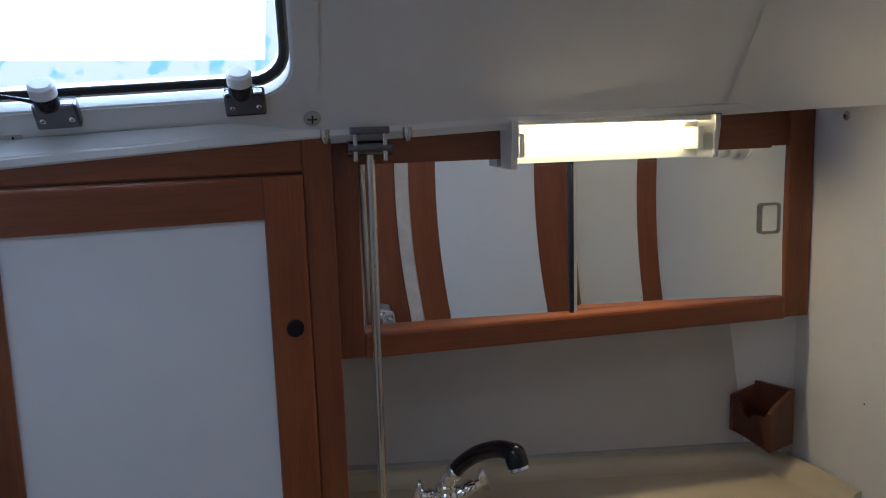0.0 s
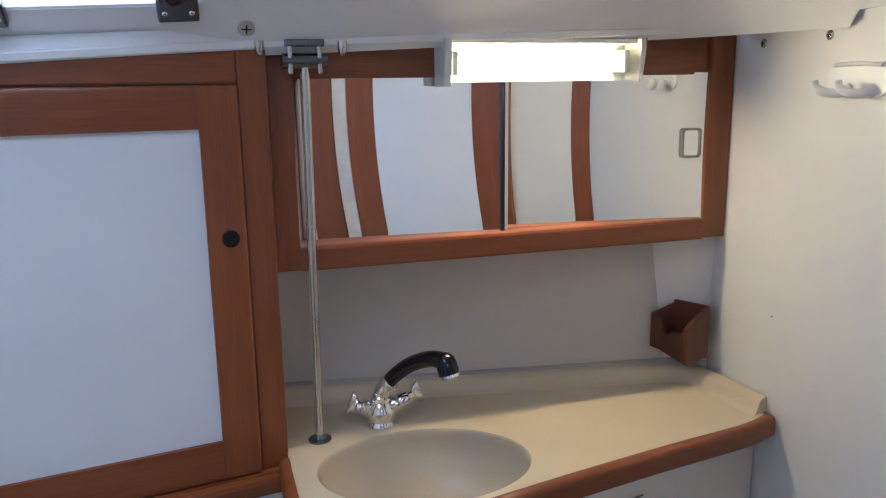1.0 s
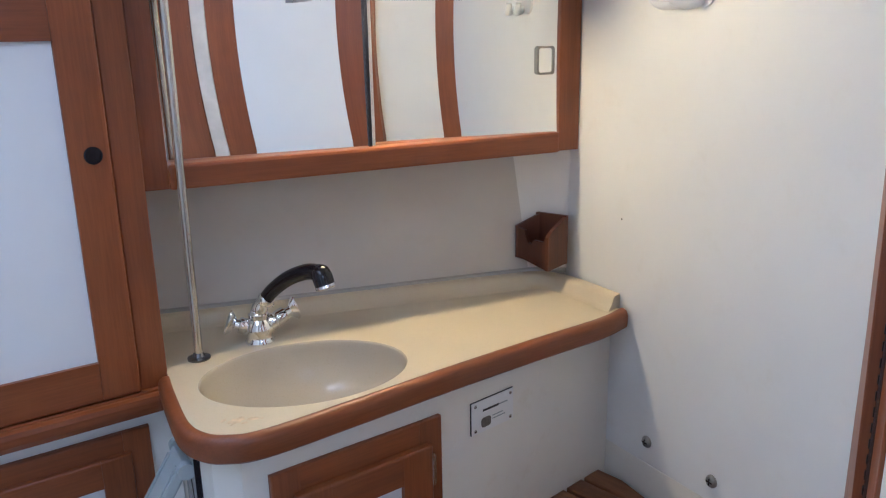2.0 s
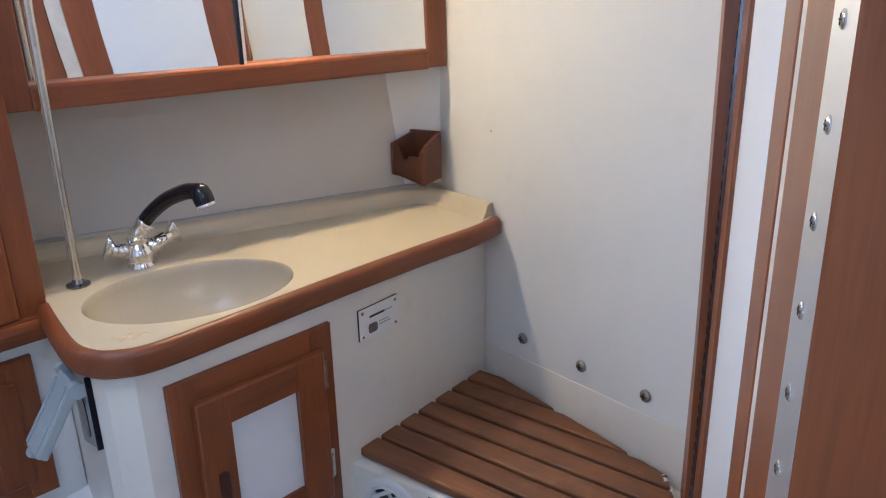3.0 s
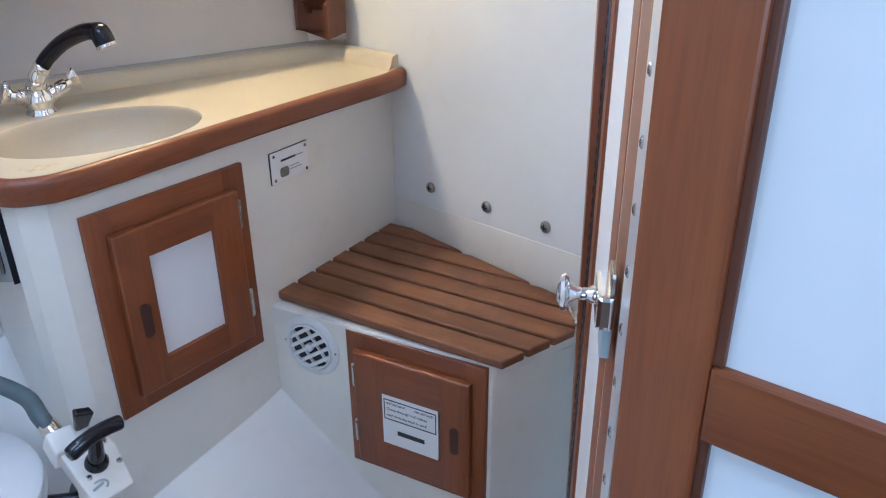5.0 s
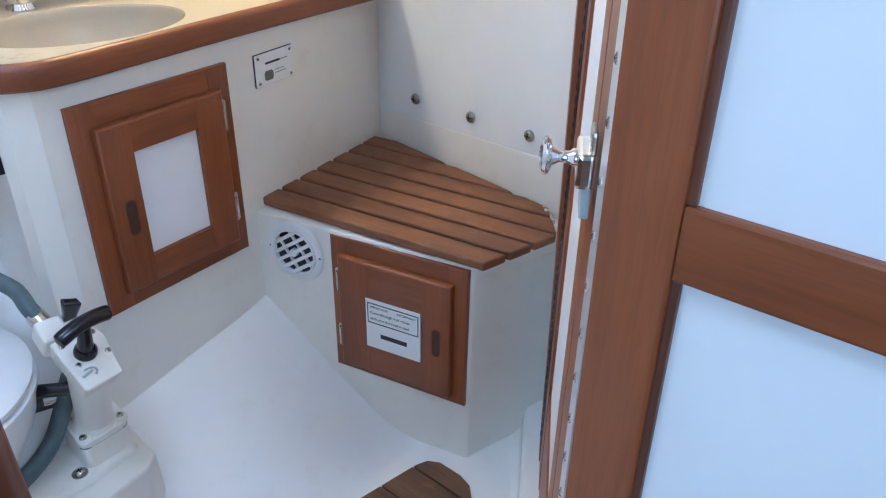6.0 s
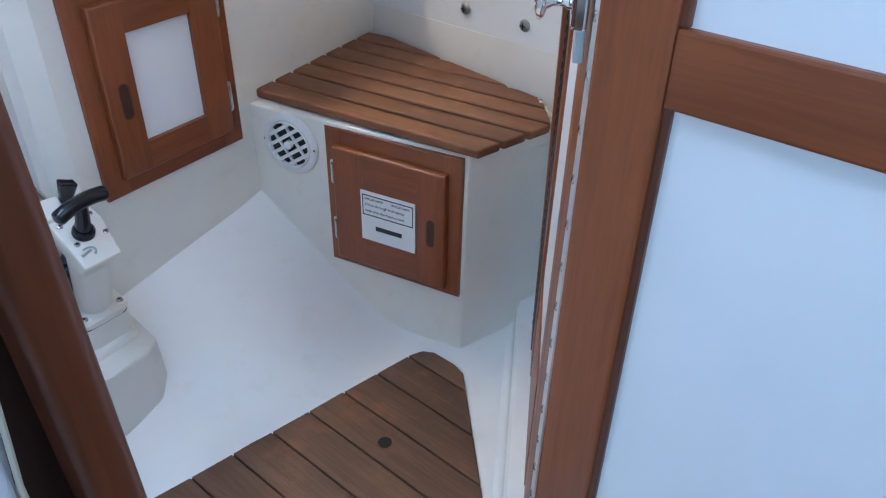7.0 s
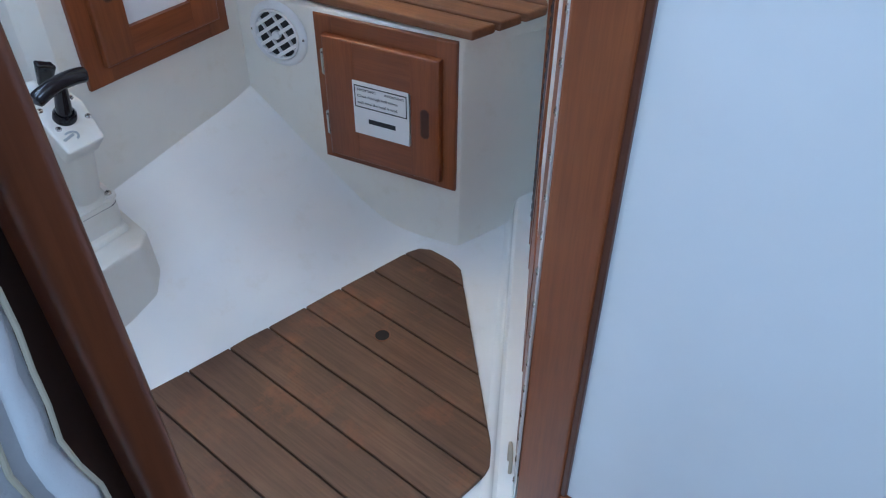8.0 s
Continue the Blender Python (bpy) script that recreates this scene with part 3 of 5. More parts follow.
part("finger_hole", lathe([(0.0135, 0), (0.0135, 0.002), (0.0112, 0.0028), (0.0112, 0.001), (0, 0.001)], facing(m_lock @ Vector((-0.073, 0.0142, 1.248)), m_lock.to_3x3() @ Vector((0, 1, 0))), n=24), m_black, ldoor, "black round finger hole", True)

for ob in locker.children:
    for v in ob.data.vertices:
        if v.co.z > 1.49:
            v.co.z = min(v.co.z, moulding_z(v.co.x) + 0.006)

ledge = thing("ledge_rail", (0.0, 1.235, 0.80), "varnished teak ledge moulding below the locker door", "moulding")
part("rail", lx(-1.02, -0.02, 0.812, -0.006, 0.030, 0.8445, 0.010), m_wl, ledge)
part("back_strip", lx(-1.02, -0.02, 0.806, -0.004, 0.014, 0.8485, 0.002), m_wl, ledge)

low = thing("lower_locker", (0.0, 1.235, 0.3), "low white locker front with teak framed door", "locker")
part("body", prism([(0.270, 1.272), (0.270, 1.40), (-0.748, 1.40), (-0.748, 1.114)], -0.01, 0.808), m_wall, low)
mLow = plane_frame((0.264, 1.270, 0), (1, 0.155, 0), (0, -1, 0))
framed(low, mLow, -0.43, -0.042, 0.514, 0.779, 0.045, 0.0, 0.012, (m_wl, m_wz), "face", 0.004)
framed(low, mLow, -0.395, -0.077, 0.549, 0.744, 0.05, 0.008, 0.022, (m_wl, m_wz), "door", 0.005)
part("door_panel", box((-0.35, 0.004, 0.595), (-0.12, 0.014, 0.70), m=mLow), m_panel, low, "white panel")

# ---- mirror cabinet ----
CY = 1.300
mir = thing("mirror_cabinet", (0.70, CY, 1.175), "wall cabinet with teak frame and two sliding mirror doors", "cabinet")
part("body", box((0.270, CY + 0.022, 1.180), (1.130, 1.45, 1.56)), m_wx, mir)
part("frame_stile", box((0.267, CY - 0.010, 1.175), (0.306, CY + 0.021, 1.56), 0.0015), m_wz, mir)
part("frame_stile", box((1.082, CY - 0.010, 1.175), (1.133, CY + 0.021, 1.56), 0.003), m_wz, mir)
part("frame_rail", box((0.306, CY - 0.016, 1.173), (1.082, CY + 0.021, 1.216), 0.006), m_wx, mir)
part("frame_rail", box((0.306, CY, 1.487), (1.082, CY + 0.021, 1.56), 0.0015), m_wx, mir)


def mirror_pane(x0, x1, yaw, sag, tilt, twist):
    bm = bmesh.new()
    nx, nz = 16, 16
    rows = []
    for j in range(nz + 1):
        w = j / nz
        row = []
        for i in range(nx + 1):
            u = i / nx
            x, z = x0 + (x1 - x0) * u, 1.212 + 0.279 * w
            y = CY + 0.011 + (u - 0.5) * (x1 - x0) * (yaw + twist * (w - 0.5) + 0.0045 * (4 * w * (1 - w) - 0.67)) - tilt * (u * u - 0.33) * (x1 - x0) / 2 + sag * 4 * w * (1 - w)
            row.append(bm.verts.new((x, y, z)))
        rows.append(row)
    for j in range(nz):
        for i in range(nx):
            bm.faces.new((rows[j][i], rows[j][i + 1], rows[j + 1][i + 1], rows[j + 1][i]))
    return bm


part("mirror_door", mirror_pane(0.302, 0.674, 0.013, 0.0008, 0.056, 0.014), m_mirror, mir, "clear mirror glass sliding door", True)
rdoor = part("mirror_door", mirror_pane(0.670, 1.086, -0.021, 0.0008, 0.072, 0.010), m_mirror, mir, "clear mirror glass sliding door", True)
part("edge_strip", box((0.667, CY + 0.000, 1.213), (0.672, CY + 0.012, 1.490), 0.001), m_black, mir)
part("edge_strip", box((0.6725, CY + 0.000, 1.213), (0.679, CY + 0.012, 1.490), 0.001), m_chrome, mir, "bright metal edge strip")
part("pull_handle", ring_slab(rounded(0.042, 0.056, 0.007, 4, 1.052, 1.360), rounded(0.034, 0.048, 0.005, 4, 1.052, 1.360), Matrix.Identity(4), CY - 0.004, CY + 0.010), m_dull, rdoor, "rectangular chrome finger pull", True)

# ---- strip lamp ----
lamp = thing("strip_lamp", (0.72, CY, 1.475), "lit fluorescent strip lamp with clear cover and white housing", "lamp")
part("back_plate", box((0.556, 1.2945, 1.478), (0.900, CY - 0.001, 1.548), 0.001), m_lampbody, lamp)
part("top_plate", box((0.556, 1.2505, 1.540), (0.900, 1.2940, 1.549), 0.003), m_lampbody, lamp)
part("end_cap", slab([(1.300, 1.548), (1.238, 1.548), (1.236, 1.530), (1.246, 1.472), (1.300, 1.472)], Matrix(((0, 1, 0, 0), (1, 0, 0, 0), (0, 0, 1, 0), (0, 0, 0, 1))), 0.545, 0.556), m_lampbody, lamp, "grey-white end cap")
part("end_cap", slab([(1.300, 1.549), (1.238, 1.549), (1.236, 1.532), (1.246, 1.478), (1.300, 1.478)], Matrix(((0, 1, 0, 0), (1, 0, 0, 0), (0, 0, 1, 0), (0, 0, 0, 1))), 0.900, 0.909), m_lampbody, lamp, "grey-white end cap")
part("tube", tube(smooth_path([(0.571, 1.280, 1.508), (0.580, 1.280, 1.508), (0.73, 1.280, 1.510), (0.862, 1.280, 1.512), (0.873, 1.280, 1.512)], 4), lambda u: 0.0128 * min(1.0, (1 - abs(2 * u - 1) ** 12) ** 0.5 + 0.45), n=16), m_tube, lamp, "glowing white tube", True)
part("tube_holder", box((0.874, 1.248, 1.492), (0.884, 1.2940, 1.530), 0.002), m_lampbody, lamp)
part("tube_holder", box((0.560, 1.248, 1.490), (0.570, 1.2940, 1.528), 0.002), m_lampbody, lamp)
cover = part("cover", box((0.557, 1.2385, 1.477), (0.899, 1.2405, 1.536)), m_glass, lamp, "clear plastic cover")
cover.visible_shadow = False

# ---- stainless tie rod in front of the cabinet ----
rod = thing("tie_rod", (0.322, 1.288, 0.87), "polished stainless tie rod from deck bracket to basin top", "rod")
part("rod", tube([(0.322, 1.284, 0.868), (0.322, 1.268, 1.20), (0.322, 1.252, 1.505)], 0.0075, n=16), m_steel, rod, smooth=True)
part("foot_plate", lathe([(0, 0), (0.020, 0), (0.020, 0.003), (0.012, 0.005), (0.007, 0.014), (0, 0.014)], facing((0.322, 1.284, 0.8705), (0, 0, 1)), n=24), m_gun, rod, "", True)
brk = part("bracket", box((0.296, 1.240, 1.494), (0.303, 1.262, 1.545), 0.002), m_steel, rod, "forked stainless bracket")
part("bracket_cheek", box((0.341, 1.240, 1.494), (0.348, 1.262, 1.545), 0.002), m_steel, brk)
part("pin", tube([(0.288, 1.251, 1.514), (0.356, 1.251, 1.514)], 0.012, n=14), m_gun, brk, "", True)
part("bracket_top", box((0.292, 1.238, 1.535), (0.352, 1.266, 1.546), 0.002), m_gun, brk)
for nx in (0.255, 0.381):
    nut = thing("cap_nut", (nx, 1.245, 1.535), "small stainless cap nut under the deck edge", "nut", "deck cap nuts")
    part("nut", lathe([(0.008, 0.012), (0.008, 0.0), (0.006, -0.006), (0.003, -0.010), (0, -0.011)], Matrix.Translation((nx, 1.25, 1.532)), n=12), m_steel, nut, smooth=True)

# ---- basin top ----
TOPZ = 0.870
FRONT = smooth_path([(0.263, 1.225, 0), (0.262, 1.15, 0), (0.265, 1.045, 0), (0.280, 1.000, 0), (0.306, 0.978, 0), (0.357, 0.969, 0), (0.502, 0.996, 0), (0.682, 1.033, 0), (0.878, 1.069, 0), (1.05, 1.097, 0), (1.124, 1.122, 0)], 6)
BACK = [(1.133, 1.325), (1.070, 1.364), (0.262, 1.488)]
outline = [(p.x, p.y) for p in FRONT] + BACK
SC, SA, SB, SR = (0.474, 1.144), 0.176, 0.128, radians(-6)


def ellipse(u, k=1.0):
    x, y = SA * k * math.cos(u), SB * k * math.sin(u)
    return SC[0] + x * math.cos(SR) - y * math.sin(SR), SC[1] + x * math.sin(SR) + y * math.cos(SR)


def to_outline(u):
    """Where the ray from the basin's middle through the ellipse point meets the outline."""
    ex, ey = ellipse(u)
    dx, dy = ex - SC[0], ey - SC[1]
    best = None
    for i in range(len(outline)):
        (x1, y1), (x2, y2) = outline[i], outline[(i + 1) % len(outline)]
        det = dx * (y1 - y2) - dy * (x1 - x2)
        if abs(det) < 1e-12:
            continue
        k = ((x1 - SC[0]) * (y1 - y2) - (y1 - SC[1]) * (x1 - x2)) / det
        w = (dx * (y1 - SC[1]) - dy * (x1 - SC[0])) / det
        if k > 0 and -1e-9 <= w <= 1 + 1e-9 and (best is None or k < best):
            best = k
    return SC[0] + dx * best, SC[1] + dy * best


angles = sorted({2 * math.pi * i / 128 for i in range(128)} | {(math.atan2((-(x - SC[0]) * math.sin(SR) + (y - SC[1]) * math.cos(SR)) / SB, ((x - SC[0]) * math.cos(SR) + (y - SC[1]) * math.sin(SR)) / SA)) % (2 * math.pi) for x, y in outline})
worktop = thing("worktop", (0.7, 1.15, 0.83), "cream moulded vanity top with oval basin and teak edge", "worktop")
bm = bmesh.new()
inner = [bm.verts.new((*ellipse(u, 1.0), TOPZ)) for u in angles]
outer = [bm.verts.new((*to_outline(u), TOPZ)) for u in angles]
under = [bm.verts.new((v.co.x, v.co.y, TOPZ - 0.03)) for v in outer]
for i in range(len(angles)):
    j = (i + 1) % len(angles)
    bm.faces.new((inner[i], inner[j], outer[j], outer[i]))
    bm.faces.new((outer[i], outer[j], under[j], under[i]))
part("top", bm, m_counter, worktop, "cream speckled resin top")
bm = bmesh.new()
prof = [(1.0, 0.0), (0.992, -0.001), (0.98, -0.004)] + [(k / 100, -0.004 - 0.122 * (1 - (k / 98) ** 2.6) ** 0.62) for k in (97, 96, 93, 89, 84, 78, 71, 62, 52, 40, 28, 16, 7)]
rings = [[bm.verts.new((*ellipse(u, k), TOPZ + h)) for u in angles] for k, h in prof]
for a, b in zip(rings, rings[1:]):
    for i in range(len(angles)):
        j = (i + 1) % len(angles)
        bm.faces.new((a[i], a[j], b[j], b[i]))
bm.faces.new(rings[-1])
basin = part("basin", bm, m_basin, worktop, "smooth oval cream basin", True)
part("drain", lathe([(0, 0.002), (0.018, 0.002), (0.022, 0.004), (0.024, 0.001), (0.024, -0.002)], facing((SC[0], SC[1], TOPZ - 0.1258), (0, 0, 1)), n=24), m_chrome, basin, "chrome drain", True)


def swept_edge(path, section):
    """A section of (outward, height) pairs carried along a plan path, outward to its right."""
    bm = bmesh.new()
    rings = []
    for i, p in enumerate(path):
        d = (path[min(i + 1, len(path) - 1)] - path[max(i - 1, 0)]).normalized()
        o = Vector((d.y, -d.x, 0))
        rings.append([bm.verts.new((p.x + o.x * a, p.y + o.y * a, h)) for a, h in section])
    n = len(section)
    for a, b in zip(rings, rings[1:]):
        for k in range(n):
            bm.faces.new((a[k], a[(k + 1) % n], b[(k + 1) % n], b[k]))
    bm.faces.new(rings[0])
    bm.faces.new(rings[-1][::-1])
    return bm


part("edge_trim", swept_edge(FRONT, [(0.0, 0.834), (0.014, 0.834), (0.0180, 0.838), (0.0190, 0.850), (0.0185, 0.864), (0.0155, 0.871), (0.010, 0.8745), (0.005, 0.8750), (0.0, 0.8735)]), m_wf, worktop, "varnished teak edge trim", True)
bpath = [Vector((x, y, 0)) for x, y in ((0.262, 1.470), (0.6, 1.415), (0.95, 1.357), (1.03, 1.345), (1.072, 1.326), (1.096, 1.278), (1.106, 1.20), (1.110, 1.145), (1.114, 1.130))]
part("upstand", swept_edge(smooth_path(bpath, 5), [(0.0, 0.8695), (0.022, 0.8695), (0.014, 0.873), (0.008, 0.879), (0.003, 0.891), (-0.001, 0.896), (-0.008, 0.898), (-0.024, 0.898), (-0.024, 0.8695)]), m_counter, worktop, "cream upstand round the back", True)
cpath = [Vector((x, y, 0)) for x, y in ((0.262, 1.4895), (1.066, 1.3660), (1.133, 1.324))]
caulk = thing("caulk_line", (0.7, 1.38, 0.91), "thin grey sealant line above the vanity upstand", "sealant")
part("bead", swept_edge(cpath, [(0.0, 0.897), (0.007, 0.897), (0.005, 0.902), (0.0, 0.905)]), m_caulk, caulk)
stain = thing("stain", (0.338, 1.003, TOPZ), "brown worn stain on the vanity top beside the basin", "stain")
rs = random.Random(3)
for cx, cy, size, turn in ((0.330, 1.019, 0.0165, 0.3), (0.352, 1.013, 0.010, -0.2), (0.312, 1.027, 0.007, 0.8), (0.338, 1.006, 0.006, 0.1), (0.320, 1.008, 0.004, 0.4), (0.365, 1.008, 0.004, 0.0)):
    bm = bmesh.new()
    vs = []
    for i in range(26):
        a = 2 * math.pi * i / 26
        r = size * (0.65 + 0.5 * rs.random())
        x, y = r * math.cos(a), 0.55 * r * math.sin(a)
        vs.append(bm.verts.new((cx + x * math.cos(turn) - y * math.sin(turn), cy + x * math.sin(turn) + y * math.cos(turn), TOPZ + 0.0006)))
    bm.faces.new(vs)
    part("flake", bm, m_stain, stain)

# ---- tap with pull-out spray ----
TX, TY = 0.438, 1.312
tap = thing("mixer_tap", (TX, TY, TOPZ), "chrome two-handle mixer tap with black pull-out spray head", "tap")
part("base", lathe([(0, 0), (0.027, 0), (0.027, 0.004), (0.024, 0.008), (0.023, 0.014), (0.026, 0.022), (0.0255, 0.030), (0.020, 0.040), (0.0165, 0.045), (0.0185, 0.048), (0.0185, 0.054), (0.0145, 0.058), (0.0135, 0.062), (0, 0.064)], Matrix.Translation((TX, TY, TOPZ + 0.0005)), n=28), m_chrome, tap, smooth=True)
for end, r in ((Vector((0.394, 1.318, 0.911)), 0.0125), (Vector((0.502, 1.326, 0.915)), 0.0120)):
    p0 = Vector((TX, TY, TOPZ + 0.024))
    d = (end - p0).normalized()
    size = (end - p0).length
    arm = part("valve", lathe([(0.011, 0.010), (0.0165, size * 0.36), (0.0175, size * 0.44), (0.0135, size * 0.52), (0.0150, size * 0.56), (0.0150, size * 0.80), (0.0105, size * 0.84), (0.0085, size * 0.98), (0, size)], facing(p0, d), n=22), m_chrome, tap, smooth=True)
    up = (Vector((0, 0, 1)) - d * d.z).normalized()
    side = up.cross(d)
    grip = Matrix(((side.x, up.x, d.x, end.x), (side.y, up.y, d.y, end.y), (side.z, up.z, d.z, end.z), (0, 0, 0, 1)))
    part("handle", lathe([(0, -0.005), (0.007, -0.005), (0.012, -0.001), (0.019, 0.004), (0.0255, 0.0105), (0.0245, 0.0125), (0.016, 0.010), (0, 0.0085)], grip, n=28, sx=0.46, sy=1.0), m_chrome, arm, "winged chrome handle", True)
swan = smooth_path([(TX + 0.001, TY - 0.001, TOPZ + 0.058), (TX + 0.006, TY - 0.006, TOPZ + 0.074), (TX + 0.013, TY - 0.012, TOPZ + 0.086)], 5)
part("column", tube(swan, lambda u: 0.0135 + 0.0015 * math.sin(u * 7), n=20), m_chrome, tap, smooth=True)
neck = smooth_path([(TX + 0.012, TY - 0.012, TOPZ + 0.084), (TX + 0.026, TY - 0.026, TOPZ + 0.105), (TX + 0.048, TY - 0.050, TOPZ + 0.129), (TX + 0.072, TY - 0.082, TOPZ + 0.146), (TX + 0.088, TY - 0.110, TOPZ + 0.150)], 6)
spray = part("spray_handle", tube(neck, lambda u: 0.0128 + 0.0022 * u, n=20), m_black, tap, "glossy black spray handle", True)
p = Vector((TX + 0.090, TY - 0.113, TOPZ + 0.147))
hd = Vector((0.20, -0.30, -1)).normalized()
part("spray_head", lathe([(0, 0.018), (0.009, 0.016), (0.0155, 0.009), (0.0180, -0.002), (0.0180, -0.014), (0.0172, -0.020), (0, -0.020)], facing(p, -hd), n=24), m_black, spray, "", True)
part("spray_rim", lathe([(0.0180, -0.0195), (0.0185, -0.024), (0.015, -0.027), (0, -0.0265)], facing(p, -hd), n=24), m_chrome, spray, "chrome spray rim", True)
part("collar", lathe([(0.0145, 0), (0.0158, 0.004), (0.0150, 0.010), (0.0135, 0.012)], facing((TX + 0.011, TY - 0.011, TOPZ + 0.080), (0.55, -0.55, 0.8)), n=22), m_chrome, spray, "", True)
part("lever", tube([(TX + 0.020, TY - 0.012, TOPZ + 0.074), (TX + 0.026, TY - 0.014, TOPZ + 0.070)], 0.0035, n=10), m_chrome, tap, "", True)

# ---- toothbrush box in the corner ----
tb = thing("toothbrush_box", (1.09, 1.29, 0.955), "open dark teak toothbrush box fixed in the corner", "box")
TM, TL_, TR, TB = Vector((1.048, 1.272, 0)), Vector((1.028, 1.370, 0)), Vector((1.106, 1.284, 0)), Vector((1.078, 1.352, 0))
mT = plane_frame(TM, TL_ - TM, (-1, 0, 0))
mT2 = plane_frame(TM, TR - TM, (0, -1, 0))
mT3 = plane_frame(TR, TB - TR, (-1, 0, 0))
cut = [(0.0, 0.922), (0.100, 0.938), (0.100, 1.006), (0.070, 1.000), (0.066, 0.986), (0.060, 0.974), (0.048, 0.972), (0.044, 0.983), (0.014, 0.984), (0.009, 0.995), (0.0, 0.996)]
part("front_board", slab(cut, mT, -0.008, 0.0), m_dark, tb)
part("side_board", slab([(0.0, 0.922), (0.059, 0.930), (0.059, 1.036), (0.012, 1.008), (0.0, 0.996)], mT2, -0.008, 0.0015), m_dark, tb)
part("back_board", slab([(0.0, 0.928), (0.079, 0.936), (0.079, 1.034), (0.0, 1.036)], mT3, -0.002, 0.005), m_dark, tb)
part("end_board", slab([(0.0, 0.938), (0.053, 0.938), (0.053, 1.032), (0.020, 1.016), (0.0, 1.006)], plane_frame(TL_, TB - TL_, (0, 1, 0)), -0.007, 0.0), m_dark, tb)
part("base_board", prism([(p.x, p.y) for p in (TM, TL_, TB, TR)], 0.934, 0.941), m_dark, tb)

# ---- coat hook, screws and specks on the bulkhead ----
hook = thing("coat_hook", (BX, 0.98, 1.45), "white plastic double coat hook on the bulkhead", "hook", )
mB = plane_frame((BX, 0, 0), (0, 1, 0), (-1, 0, 0))
part("plate", slab(rounded(0.122, 0.054, 0.024, 6, 0.992, 1.477), mB, 0.0, 0.005), m_white, hook, smooth=True)
part("top_lip", tube(smooth_path([(BX - 0.006, 1.040, 1.4985), (BX - 0.009, 0.990, 1.4995), (BX - 0.006, 0.945, 1.4975)], 6), 0.0035, n=10), m_white, hook, smooth=True)
for hy in (1.036, 0.988):
    prong = smooth_path([(BX - 0.004, hy - 0.030, 1.463), (BX - 0.016, hy - 0.022, 1.456), (BX - 0.028, hy - 0.006, 1.456), (BX - 0.033, hy + 0.010, 1.464), (BX - 0.034, hy + 0.014, 1.474)], 5)
    part("prong", tube(prong, lambda u: 0.0085 - 0.0025 * u, n=12), m_white, hook, smooth=True)
for sy, sz in ((1.216, 1.540), (1.061, 1.546)):
    st = thing("wall_screw", (BX, sy, sz), "small stainless screw near the top of the bulkhead", "screw", "upper bulkhead screws")
    screw(st, (BX, sy, sz), (-1, 0, 0), 0.008, m_steel, "head")
for sy, sz in ((1.032, 0.614), (0.857, 0.620), (0.694, 0.627)):
    st = thing("bulkhead_bolt", (BX, sy, sz), "dull stainless dome bolt low on the white bulkhead", "bolt", "low bulkhead bolts")
    screw(st, (BX - 0.001, sy, sz), (-1, 0, 0), 0.0125, m_dull, "head", 0.6)
sp = thing("speck", (BX, 1.142, 1.053), "tiny dark pin hole in the white bulkhead", "pin hole")
part("hole", lathe([(0, 0.0006), (0.0016, 0.0004), (0.0016, 0)], facing((BX, 1.142, 1.053), (-1, 0, 0)), n=10), m_hole, sp)

# ---- vanity base under the top ----
van = thing("vanity_base", (0.6, 1.05, 0.2), "white moulded vanity base with curved front", "cabinet")
VP = smooth_path([(0.36, 0.980, 0), (0.5125, 1.0065, 0), (0.665, 1.033, 0), (0.84, 1.078, 0), (1.00, 1.123, 0), (BX - 0.001, 1.162, 0)], 5)
vpts = [(0.274, 1.236), (0.274, 1.024), (0.290, 1.000), (0.322, 0.980)] + [(p.x, p.y) for p in VP] + [(BX - 0.001, 1.33), (0.272, 1.42)]
core = [(x * 0.995 + 0.0045, y + 0.006) for x, y in vpts]
part("body", prism(core, -0.01, 0.735), m_cream, van)
fp = [(p.x, p.y) for p in VP]
part("front_panel", prism([(0.322, 0.9735)] + fp + [(x, y + 0.008) for x, y in fp[::-1]] + [(0.325, 0.982)], -0.01, 0.836), m_cream, van, smooth=True)
part("corner_panel", prism([(0.284, 0.9935), (0.3218, 0.9735), (0.325, 0.982), (0.290, 1.002)], -0.01, 0.836), m_cream, van)
part("side_panel", prism([(0.272, 1.020), (0.284, 0.9937), (0.290, 1.002), (0.280, 1.024), (0.280, 1.278), (0.272, 1.278)], -0.01, 0.836), m_cream, van)
mF = plane_frame((0.36, 0.980, 0), FACE, (0, -1, 0))
vd = thing("vanity_door", (0.5, 1.0, 0.415), "teak framed cupboard door with white panel under the basin", "door")
framed(vd, mF, 0.0, 0.312, 0.412, 0.792, 0.046, -0.004, 0.010, (m_wf, m_wz), "face", 0.003)
for x0, x1, sides in ((0.034, 0.092, "lbt"), (0.224, 0.284, "rbt")):
    part("door_stile", member((x0, 0.006, 0.446), (x1, 0.024, 0.752), 0.006, mF, sides), m_wz, vd, smooth=True)
part("door_rail", member((0.0923, 0.006, 0.446), (0.2237, 0.0236, 0.500), 0.006, mF, "b"), m_wf, vd, smooth=True)
part("door_rail", member((0.0923, 0.006, 0.697), (0.2237, 0.0236, 0.752), 0.006, mF, "t"), m_wf, vd, smooth=True)
part("panel", box((0.091, 0.002, 0.498), (0.225, 0.014, 0.699), m=mF), m_panel, vd, "plain white panel")


